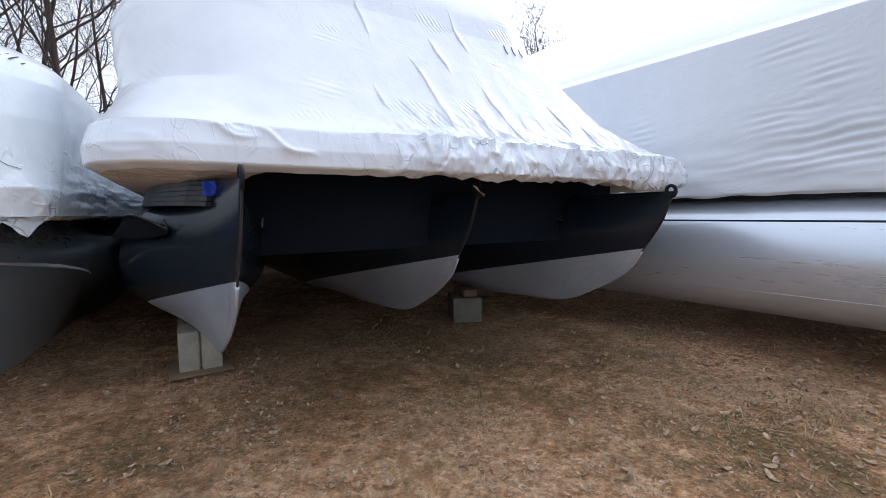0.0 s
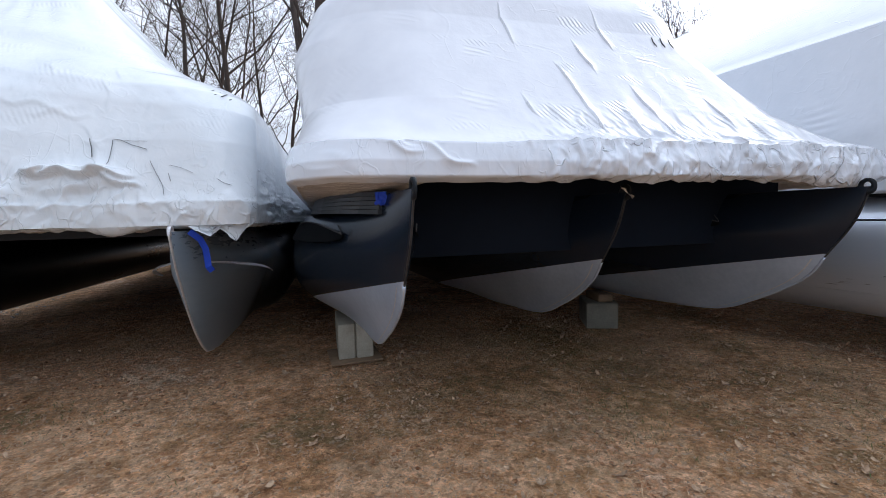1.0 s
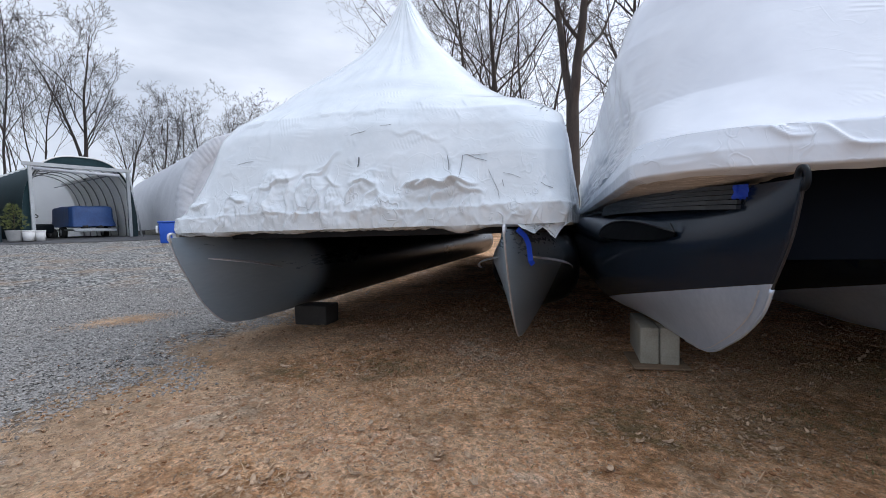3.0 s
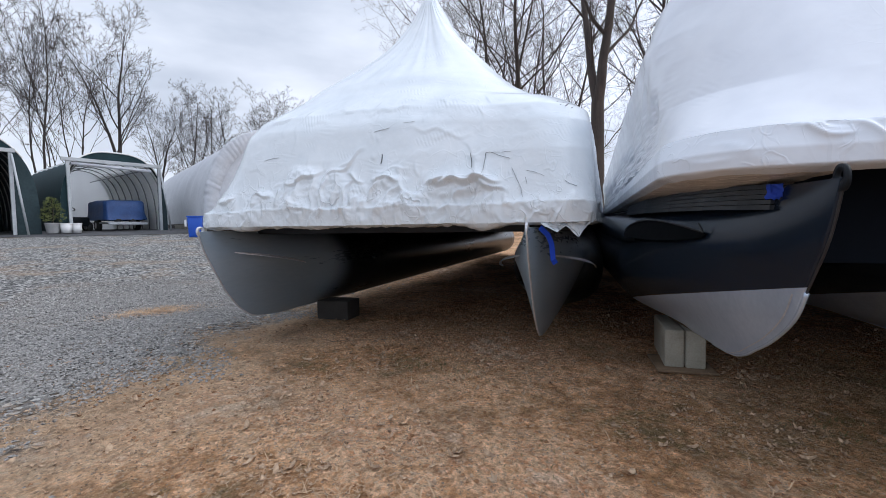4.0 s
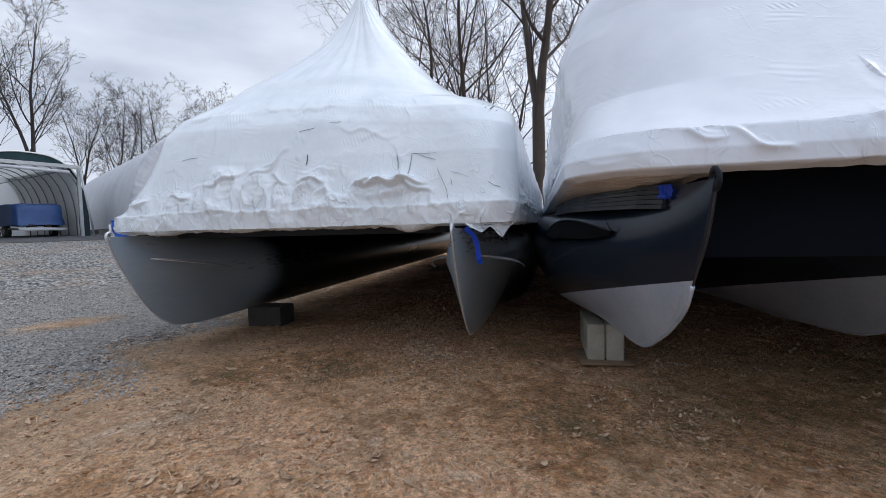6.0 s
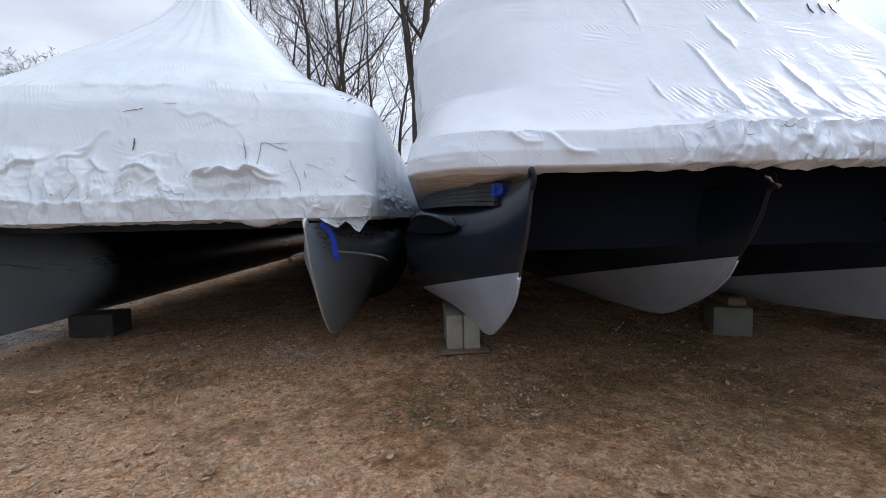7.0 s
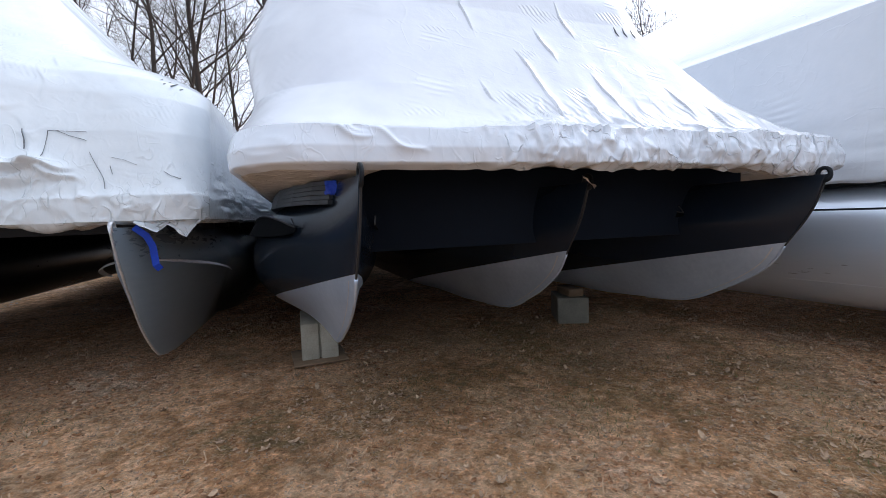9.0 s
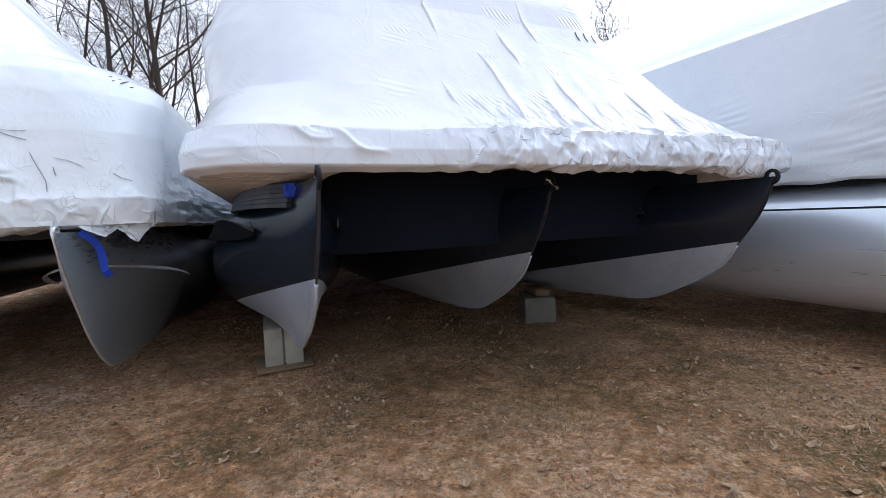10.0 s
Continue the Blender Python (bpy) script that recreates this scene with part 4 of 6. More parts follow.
    made, out = cover(e, levels, (1.0, 3.0, 5.0, 2.55), lambda s: s**0.66, disp, WRAP, SKIRT, FOLD, nf=400, roof_rows=40, skirt_top=4)
    skin = skin_reader(out, 1.9)
    for x in (1.43, 1.475, 1.52):
        ends = [skin(x + q, z) for q, z in ((0.0, 1.478), (0.003, 1.504), (0.006, 1.53))]
        strip(e, ends, 0.003, INK, "marker_bar", "hand-drawn dark marker bar", side=(1, 0, 0.3))
    return e


# ---- the grey two-hulled boat ----
def boat_grey():
    place = pose(0, 0, 0, 0, 0, 33.0)
    e = thing("pontoon_boat", place, "two-hulled pontoon boat with weathered bare aluminium pontoons", "boat", "stored boats")
    rake = [(0.0, 0.62), (0.04, 0.44), (0.10, 0.36), (0.2, 0.285), (0.35, 0.205), (0.55, 0.13), (0.8, 0.045), (1.0, 0.0)]
    r, zc = 0.31, 0.415
    for x in (-0.635, -2.62):
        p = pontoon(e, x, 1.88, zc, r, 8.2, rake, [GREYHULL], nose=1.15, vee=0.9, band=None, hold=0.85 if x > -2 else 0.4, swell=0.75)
        keel_strip(p, edge_points(x, 1.88, zc, r, rake, 0.02, 1.0), WELD, 0.009, "bright bare metal strip over the seam")
        nose_eye(p, x, 1.90, zc + r + 0.004, WELD, size=0.026 if x < -2 else 0.019)
        for s in (-1, 1):
            root = []
            for i in range(16):
                t = i / 15
                start, grow = (0.090, 0.19) if s > 0 else (0.050, 0.20)
                root.append((x + s * (start + grow * math.sin(t * math.pi / 2) ** 0.9), 2.07 + 0.46 * t, 0.588 - 0.10 * t + 0.012 * math.sin(t * 3)))
            spray_rail(p, root, s * 0.018, WELD, "thin bright metal spray rail", drop=0.012)
    bm = bmesh.new()
    box(bm, (-2.8, 2.12, 0.742), (-0.42, 9.9, 0.775), 0.01)
    part("deck", bm, DECK, e)
    for k in range(16):
        bm = bmesh.new()
        y = 2.3 + 0.46 * k
        box(bm, (-2.75, y, 0.70), (-0.47, y + 0.05, 0.74), 0.004)
        part("cross_member", bm, DECK, e, smooth=False)
    # tape that hangs down the flank and along the rail
    strip(e, [(-0.585, 1.955, 0.725), (-0.552, 1.975, 0.69), (-0.537, 1.985, 0.65), (-0.532, 1.985, 0.60), (-0.53, 1.985, 0.575), (-0.52, 2.0, 0.555)], 0.025, TAPE, "tape", "blue masking tape on the flank", side=(1, 0.6, 0))
    return e


def cover_grey():
    place = pose(0, 0, 0, 0, 0, 33.0)
    e = thing("shrink_wrap_cover", place, "patched white shrink-wrap cover with a pointed peak over the grey boat", "boat cover", "shrink-wrapped covers")

    # pillows of slack film: x, z, half width, half height, depth
    lumps = [(-2.50, 0.885, 0.12, 0.05, 0.020), (-2.20, 0.90, 0.10, 0.06, 0.022), (-1.93, 0.98, 0.13, 0.11, 0.022), (-1.72, 0.955, 0.10, 0.12, 0.026), (-1.56, 0.90, 0.06, 0.07, 0.020), (-1.36, 0.95, 0.10, 0.055, 0.026), (-1.02, 0.925, 0.20, 0.05, 0.040), (-1.24, 0.86, 0.09, 0.05, 0.020), (-2.02, 0.86, 0.07, 0.05, 0.018)]
    folds = random_folds(5, 130, (-2.80, -0.72), (0.75, 0.88), (0.05, 0.15), (0.003, 0.008), 0.55) + random_folds(6, 46, (-2.4, -0.5), (1.0, 1.40), (0.04, 0.20), (0.0015, 0.004), 0.1)
    folds += random_folds(9, 34, (-2.1, -0.85), (0.84, 1.04), (0.06, 0.20), (0.003, 0.008), 0.5) + random_folds(10, 36, (-0.72, -0.36), (0.75, 0.85), (0.04, 0.12), (0.002, 0.006), 0.3)

    great = [
        # a ledge over slack film
        (-0.96, 0.945, -1.0, 0.0, 0.20, 0.034, 0.030), (-0.84, 0.925, -0.95, 0.3, 0.12, 0.018, 0.022), (-1.10, 0.955, -0.97, -0.2, 0.08, 0.020, 0.02),
        (-0.90, 0.87, 0.6, 0.8, 0.08, 0.010, 0.016), (-0.83, 0.86, 0.5, 0.86, 0.07, 0.009, 0.014), (-1.02, 0.86, 0.75, 0.66, 0.09, 0.012, 0.02), (-0.97, 0.89, 0.82, 0.57, 0.08, 0.008, 0.014),
        # a bundle of upright straps
        (-1.97, 0.90, 0.12, 0.99, 0.12, 0.022, 0.022), (-1.85, 0.93, -0.05, 1.0, 0.13, 0.016, 0.016), (-1.77, 0.91, 0.0, -1.0, 0.12, 0.020, 0.018), (-1.70, 0.92, 0.08, 1.0, 0.12, 0.014, 0.014), (-1.63, 0.90, -0.15, -0.99, 0.10, 0.020, 0.020),
        (-1.92, 1.01, -0.96, -0.28, 0.14, 0.016, 0.030), (-1.70, 1.045, -0.95, -0.32, 0.10, 0.014, 0.024), (-1.62, 1.10, -0.85, -0.52, 0.10, 0.008, 0.016), (-1.58, 1.0, -0.9, 0.43, 0.07, 0.014, 0.02),
        # a pocket
        (-1.40, 0.985, -0.99, 0.1, 0.09, 0.022, 0.026), (-1.46, 0.93, 0.35, 0.94, 0.07, 0.020, 0.02), (-1.28, 0.93, 0.6, -0.8, 0.09, 0.016, 0.02), (-1.36, 0.90, 0.8, 0.6, 0.07, 0.010, 0.014),
        # small bags along the hem
        (-2.20, 0.925, -1.0, 0.1, 0.08, 0.016, 0.02), (-2.26, 0.885, 0.3, 0.95, 0.05, 0.014, 0.014), (-2.48, 0.90, -0.98, -0.2, 0.08, 0.014, 0.02), (-2.42, 0.87, 0.5, 0.86, 0.05, 0.012, 0.014), (-2.08, 0.91, 0.2, -0.98, 0.06, 0.014, 0.016),
        # drawn lines across the smooth film above
        (-1.45, 1.33, -0.99, -0.12, 0.14, 0.006, 0.02), (-1.72, 1.36, -0.99, 0.08, 0.16, 0.005, 0.02), (-1.15, 1.215, -1.0, 0.03, 0.16, 0.005, 0.016), (-1.05, 1.185, -1.0, 0.0, 0.12, 0.005, 0.016), (-2.2, 1.33, -0.95, -0.3, 0.10, 0.006, 0.02), (-1.38, 1.385, -0.98, -0.2, 0.10, 0.004, 0.016), (-1.9, 1.30, -1.0, 0.05, 0.10, 0.004, 0.016),
    ]
    folds += [(*f[:5], f[5] * 1.35, f[6]) for f in great]

    def disp(p, band, v):
        x, y, z = p
        d = dz = 0.0
        bubble = 1 - smooth01(-0.85, -0.66, x)
        if band <= 2:
            a = 0.15 + bubble
            d += 0.006 * a * crumple(x * 5, y * 5, z * 6) + 0.002 * a * crumple(x * 17, y * 17, z * 10 + 5)
            if band <= 1:
                dz += 0.008 * nz(x * 9, y * 9, 2.0) + 0.006 * nz(x * 31, y * 31, 4.0) - 0.03 * bubble * max(0.0, nz(x * 4, y * 4, 6.0))
            if v == 0.0:
                d += 0.05 * nz(x * 5, y * 5, 3.0) + 0.03 * nz(x * 19, y * 19, 6.0)
        else:
            low = max(0.0, 1 - (z - 0.84) / 0.22)
            d += bubble * low * (0.005 * crumple(x * 5, y * 5, z * 4) + 0.0015 * crumple(x * 15, y * 15, z * 9 + 5))
            if y < 2.6:
                for lx, lz, lw, lh, deep in lumps:
                    k = abs((x - lx) / lw) ** 2.6 + abs((z - lz) / lh) ** 2.6
                    if k < 2:
                        wob = k ** 0.385 * (1 + 0.32 * nz(x * 7, lx * 3, z * 9))
                        inside = 1 - smooth01(0.6, 1.1, wob)
                        tip = 0.6 + 0.4 * (z - lz) / lh
                        d += inside * (0.7 * deep * tip + 0.006 * crumple(x * 7 + z * 4, lx, z * 8) + 0.004 * crumple(x * 18, lx, z * 24))
            d += 0.012 * nz(x * 2.0, y * 2.0, z * 2.4 + 3)
            left = 1 - smooth01(-1.25, -1.0, x)
            dz += 0.075 * (1 - smooth01(-1.45, -0.75, x)) * smooth01(1.0, 1.36, z)
            # the roof of the further half stands up in a step, with a crisp edge
            d -= 0.028 * left * smooth01(1.22, 1.36, z) * (1 - smooth01(1.5, 1.62, z))
            dz -= 0.045 * smooth01(-1.35, -0.8, x) * smooth01(1.42, 1.54, z) * (1 - smooth01(1.62, 1.95, z))
            d += bubble * (0.004 * nz(x * 6, y * 6, z * 10) + 0.004 * max(0.0, nz(x * 2, 3.0, z * 2.5)) * crumple(x * 9, y * 9, z * 22))
            d += bubble * (0.02 * nz(x * 6, y * 6, 9.0) - 0.008) * math.exp(-(((z - 0.842) / 0.04) ** 2))
            if z > 1.45:
                d += 0.010 * nz(math.atan2(y - 3.25, x + 1.63) * 8, 0.0, z * 0.8) * smooth01(1.45, 1.8, z)
        if y < 2.6 and 0.74 < z < 1.45:
            d += fold_height(folds, x, z)
        if x > -0.5 and y > 2.1 and z < 1.05:
            d += smooth01(2.1, 2.4, y) * (1 - smooth01(0.85, 1.05, z)) * (0.016 * crumple(y * 7, z * 9, 4.0) + 0.008 * crumple(y * 19, z * 19, 2.0))
        return d, dz

    levels = [
        (0.745, -2.62, -0.52, 2.22, 9.80, 0.10, 0.10, 3, 1.0),
        (0.736, -2.80, -0.37, 1.99, 9.95, 0.30, 0.12, 3, 1.0),
        (0.748, -2.83, -0.345, 1.945, 10.00, 0.32, 0.14, 14, 1.0),
        (0.842, -2.83, -0.345, 1.945, 10.00, 0.32, 0.14, 44, 0.75),
        (1.10, -2.63, -0.36, 2.03, 9.80, 0.30, 0.24, 20, 1.0),
        (1.26, -2.57, -0.375, 2.09, 9.70, 0.30, 0.32, 8, 1.0),
        (1.35, -2.535, -0.395, 2.14, 9.60, 0.30, 0.38, 5, 1.0),
        (1.40, -2.49, -0.445, 2.20, 9.50, 0.30, 0.40, 1, 1.0),
    ]
    made, out = cover(e, levels, (-1.63, 3.25, 3.27, 2.55), lambda s: 0.66 * s + 0.34 * s**5, disp, WRAP_B, SKIRT_B, FOLD, nf=330, roof_rows=50, skirt_top=2)

    face = skin_reader(out, 2.7)
    # short tears and cracked creases in the film
    tears = [
        (0.003, [(-0.933, 1.097), (-0.924, 1.061), (-0.921, 1.023)]),
        (0.0018, [(-0.864, 0.994), (-0.859, 1.039), (-0.854, 1.094), (-0.829, 1.094), (-0.777, 1.071), (-0.734, 1.056)]),
        (0.0010, [(-0.829, 1.094), (-0.778, 1.091), (-0.734, 1.093)]),
        (0.0015, [(-0.723, 1.011), (-0.699, 0.96), (-0.675, 0.912), (-0.665, 0.869)]),
        (0.0022, [(-0.656, 0.96), (-0.647, 0.927)]),
        (0.0010, [(-0.653, 0.993), (-0.61, 0.982), (-0.568, 0.963)]),
        (0.0018, [(-0.479, 0.937), (-0.452, 0.92), (-0.425, 0.911)]),
        (0.0018, [(-1.498, 1.258), (-1.457, 1.267), (-1.409, 1.272)]),
        (0.005, [(-1.43, 1.128), (-1.428, 1.096), (-1.431, 1.074)]),
        (0.0016, [(-2.234, 1.142), (-2.174, 1.155), (-2.123, 1.155)]),
        (0.0012, [(-1.324, 1.297), (-1.264, 1.297)]),
    ]
    for wide, run in tears:
        pts = []
        for (xa, za), (xb, zb) in zip(run, run[1:]):
            pts += [(xa + (xb - xa) * k / 4, za + (zb - za) * k / 4) for k in range(4)]
        pts.append(run[-1])
        level = abs(run[-1][0] - run[0][0]) > abs(run[-1][1] - run[0][1])
        strip(e, [face(x, z + 0.003 * nz(x * 40, z * 40, 0.0)) for x, z in pts], wide, SCUFF, "tear", "short dark tear in the film", side=(0.3, 0, 1) if level else (1, 0, 0.2), thick=0.001)
    for k in range(4):
        x = -0.545 + 0.026 * k
        strip(e, [face(x, 1.345 - 0.006 * k), face(x + 0.010, 1.372 - 0.006 * k)], 0.004, INK, "marker_bar", "hand-drawn dark marker bar", side=(1, 0, 0))
    # a torn flap hangs over the pontoon
    v, f, w = [], [], 13
    for j in range(9):
        for i in range(w):
            a, t = i / (w - 1), j / 8
            low = (0.075 * max(0.0, 1 - abs(a - 0.72) / 0.22) + 0.045 * max(0.0, 1 - abs(a - 0.3) / 0.3)) * t + 0.012 * t + 0.012 * nz(a * 7, t * 2, 3.0) * t
            k = 0.022 * crumple(a * 4, t * 3, 2.0) + 0.010 * crumple(a * 9, t * 7, 5.0)
            v.append((-0.56 + 0.22 * a - 0.02 * t, 1.965 + 0.07 * a * a - 0.018 * t - k, 0.757 - low))
    f = [(j * w + i, j * w + i + 1, (j + 1) * w + i + 1, (j + 1) * w + i) for j in range(8) for i in range(w - 1)]
    meshed("torn_flap", v, f, SKIRT_B, e)
    return e


# ---- the silver boat, seen along its side ----
def boat_silver():
    place = pose(0, 0, 0, 0, 0, 40.0)
    e = thing("pontoon_boat", place, "pontoon boat with large polished silver pontoons", "boat", "stored boats")
    rake = [(0.0, 0.70), (0.1, 0.42), (0.3, 0.24), (0.55, 0.13), (0.8, 0.045), (1.0, 0.0)]
    for x in (2.88, 4.75):
        p = pontoon(e, x, -1.6, 0.52, 0.325, 8.2, rake, [ALU_C], nose=0.8, band=ALU_C)
        pts = [(x - 0.279, -0.7 + 0.24 * k, 0.692) for k in range(30)]
        strip(p, pts, 0.012, BLACKM, "pinstripe", "thin black line along the flank", side=(0.2, 0, 1), thick=0.002)
        pts = [(x - 0.275, -0.7 + 0.24 * k, 0.345) for k in range(30)]
        v, f = tube_data(pts, [0.004] * len(pts), 6)
        meshed("weld_seam", v, f, ALU_C, p)
    bm = bmesh.new()
    box(bm, (2.68, -1.2, 0.855), (5.0, 6.4, 0.90), 0.01)
    part("deck", bm, DECK, e)
    bm = bmesh.new()
    box(bm, (2.655, -1.2, 0.80), (2.675, 6.4, 0.895), 0.003)
    part("side_rail", bm, BLACKM, e)
    return e


def cover_silver():
    place = pose(0, 0, 0, 0, 0, 40.0)
    e = thing("shrink_wrap_cover", place, "tall white shrink-wrap cover with taut flat sides", "boat cover", "shrink-wrapped covers")

    def disp(p, band, v):
        x, y, z = p
        d = dz = 0.0
        low = max(0.0, 1 - (z - 0.82) / 0.55)
        near = 1 - smooth01(0.6, 2.6, y)
        d += 0.012 * low * (0.4 + near) * nz(x * 2, y * 1.4, z * 9 + 1)
        d += 0.010 * low * low * nz(x * 7, y * 7, z * 16 + 2)
        d += 0.008 * nz(x * 1.2, y * 1.2, z * 1.2)
        if x < 2.9 and z > 0.85:
            for ly, lz, ry, rz in ((0.77, 1.18, 0.10, 0.05), (0.66, 1.21, 0.10, 0.06), (0.54, 1.07, 0.22, 0.09), (0.58, 1.33, 0.08, 0.08), (1.45, 1.21, 0.05, 0.07), (0.75, 1.5, 0.10, 0.05), (1.75, 1.18, 0.07, 0.05), (0.6, 0.98, 0.3, 0.06)):
                q = ((y - ly) / ry) ** 2 + ((z - lz) / rz) ** 2
                if q < 4:
                    d += 0.0045 * math.exp(-q) * math.sin((z + 0.12 * y) * 150 + ly * 30 + 2 * nz(y * 7, z * 7, 0.0))
        if band <= 1:
            dz += 0.012 * nz(x * 6, y * 6, 2.0)
        return d, dz

    levels = [
        (0.86, 2.72, 4.9, -1.2, 6.2, 0.1, 0.1, 3, 1.0),
        (0.815, 2.63, 5.05, -1.5, 6.6, 0.2, 0.2, 3, 1.0),
        (0.825, 2.62, 5.06, -1.52, 6.62, 0.2, 0.2, 8, 1.0),
        (0.90, 2.62, 5.06, -1.52, 6.62, 0.2, 0.2, 100, 1.0),
        (1.63, 2.70, 4.9, -0.9, 6.3, 0.25, 0.25, 2, 1.0),
        (1.645, 2.735, 4.87, -0.88, 6.28, 0.25, 0.25, 1, 1.0),
    ]
    cover(e, levels, (3.85, 1.0, 4.5, 2.5), lambda s: s**0.9, disp, WRAP_C, WRAP_C, FOLD, ns=240, nf=40, roof_rows=24)
    return e


boat_middle()
cover_middle()
boat_grey()
cover_grey()
boat_silver()
cover_silver()

A = pose(0, 0, 0, 0, 0, 34.7)
B = pose(0, 0, 0, 0, 0, 33.0)
concrete_block(A @ pose(0.14, 2.335, 0.012, 0, 0, 0), size=(0.185, 0.39, 0.19))
plank(A @ pose(0.135, 2.42, 0.0, 0, 0, 4), (0.27, 0.28, 0.014), "thin weathered board under a concrete block")
plank(A @ pose(0.19, 2.52, 0.202, 0, 0, 12), (0.12, 0.24, 0.014), "wooden shim between block and pontoon", "wooden_shim")
plank(A @ pose(1.80, 2.56, 0.17, 0, 0, -10), (0.10, 0.2, 0.05), "wooden shim between block and pontoon", "wooden_shim")
concrete_block(A @ pose(1.735, 2.43, 0.0, 0, 0, -24), BLOCK_SHADED, size=(0.2, 0.3, 0.17), flanged=False, label="weathered concrete block with a wooden shim on top, coloured darker for shade")
concrete_block(B @ pose(-2.35, 2.85, 0.0, 0, 0, 3), BLOCKD, (0.28, 0.2, 0.15), False, "dark concrete block under the grey pontoon")


# ---- trees ----
def bare_tree(seed, height, mat, spread=0.7, trunks=1, first=0.3, girth=0.014, twig=0.004, kids=(8, 6, 5, 4), slant=0.12, label="tall leafless tree with dark grey-brown bark", fork=0.0):
    """A leafless tree: trunk mesh and crown mesh. Crooked ascending limbs leave the stems all the way up and carry branches and fine
    twigs. fork: the height in metres at which one bole parts into the stems; 0: they part at the ground."""
    rnd = random.Random(seed)
    tv, tf, cv, cf = [], [], [], []

    def limb(p, d, length, rad, level):
        n = (13, 9, 6, 4, 3)[level]
        pts = [p]
        for i in range(n):
            wander = (0.085, 0.21, 0.27, 0.32, 0.34)[level]
            lift = (0.02, 0.07, 0.05, 0.03, 0.02)[level]
            d = (d + Vector((rnd.uniform(-1, 1), rnd.uniform(-1, 1), rnd.uniform(-0.6, 0.6))) * wander + Vector((0, 0, lift))).normalized()
            pts.append(pts[-1] + d * length / n)
        end = max(twig, rad * (0.16 if level == 0 else 0.25))
        radii = [rad + (end - rad) * (i / n) ** 0.85 for i in range(n + 1)]
        tube_data(pts, radii, (8, 5, 4, 3, 3)[level], *((tv, tf) if level == 0 else (cv, cf)), cap=False)
        if level >= 4:
            return
        turn = rnd.uniform(0, 6.28)
        count = kids[level] + rnd.randint(-1, 1)
        low = first if level == 0 else 0.16
        for k in range(count):
            s = low + (0.99 - low) * (k + rnd.uniform(0.1, 0.9)) / count
            i = min(n - 1, int(s * n))
            q = pts[i].lerp(pts[i + 1], s * n - i)
            axis = (pts[i + 1] - pts[i]).normalized()
            side = axis.orthogonal().normalized()
            turn += 2.4 + rnd.uniform(-0.6, 0.6)
            side.rotate(Matrix.Rotation(turn, 3, axis))
            lean = rnd.uniform(0.65, 1.2) * spread * (1.0 if level < 2 else 1.3)
            nd = (axis * math.cos(lean) + side * math.sin(lean)).normalized()
            long = length * (0.60 - 0.30 * s) * rnd.uniform(0.6, 1.2) * (0.9 if level else 1.0)
            limb(q, nd, long, max(twig, radii[i] * rnd.uniform(0.34, 0.58)), level + 1)

    foot, rad = Vector((0, 0, -0.1)), height * girth
    if fork:
        bole = [Vector((0.05 * nz(k, seed, 0.0), 0.05 * nz(k, seed, 4.0), -0.1 + (fork + 0.1) * k / 6)) for k in range(7)]
        tube_data(bole, [rad * (1.25 if k == 0 else 1.05 - 0.03 * k) for k in range(7)], 10, tv, tf, cap=False)
        foot = bole[-1] - Vector((0, 0, 0.12))
    for k in range(trunks):
        lean = Vector((slant * (0.9 - 1.8 * k) + rnd.uniform(-0.3, 0.3) * slant, rnd.uniform(-1, 1) * slant, 1)).normalized()
        start = foot if fork else foot + Vector((0.14 * k, 0.1 * k, 0))
        limb(start, lean, (height * 0.9 - fork) * (1 - 0.08 * k), rad * (0.78 - 0.1 * k if fork else (1 - 0.18 * k) / trunks ** 0.3), 0)
    e = thing("tree", Matrix(), label, "tree", "bare trees behind the yard")
    meshed("trunk", tv, tf, mat, e)
    meshed("crown", cv, cf, mat, e)
    return e


def plant(kind, spots):
    for n, (bearing, dist, turn, size) in enumerate(spots):
        a = radians(bearing)
        x, y = -math.sin(a) * dist, math.cos(a) * dist
        m = pose(x, y, ground_z(x, y), 0, 0, turn)
        o = kind if n == 0 else copy_thing(kind, m)
        o.matrix_world = m @ Matrix.Scale(size, 4)


near_a = bare_tree(3, 15.0, BARK, 0.85, 1, 0.22, 0.011, kids=(11, 8, 6, 4))
near_b = bare_tree(8, 14.0, BARK, 0.85, 2, 0.24, 0.012, kids=(9, 7, 6, 4))
near_c = bare_tree(15, 14.0, BARK, 0.8, 2, 0.12, 0.0155, kids=(9, 7, 6, 4), slant=0.15, label="stout leafless tree with a forked dark trunk", fork=4.4)
far_a = bare_tree(21, 13.5, BARKFAR, 0.55, 3, 0.3, 0.009, 0.0065, (9, 6, 5, 3), 0.10, "slender leafless tree with several pale stems")
far_b = bare_tree(34, 12.5, BARKFAR, 0.8, 2, 0.18, 0.012, 0.008, (9, 7, 6, 3), 0.22, "spreading leafless tree with pale bark")
far_c = bare_tree(40, 14.0, BARKFAR, 0.62, 2, 0.12, 0.012, 0.007, (10, 8, 6, 3), 0.12, "tall leafless tree with a full rounded crown", 4.0)
plant(near_c, [(35.2, 14.5, 20, 1.0), (27, 23, 90, 0.9)])
plant(near_a, [(43.6, 20, 0, 1.0), (49.0, 20, 200, 0.95), (25, 18, 30, 1.0), (16, 24, 140, 0.95), (37.8, 27, 90, 0.9), (46, 27, 250, 0.9), (45.6, 22, 80, 0.9)])
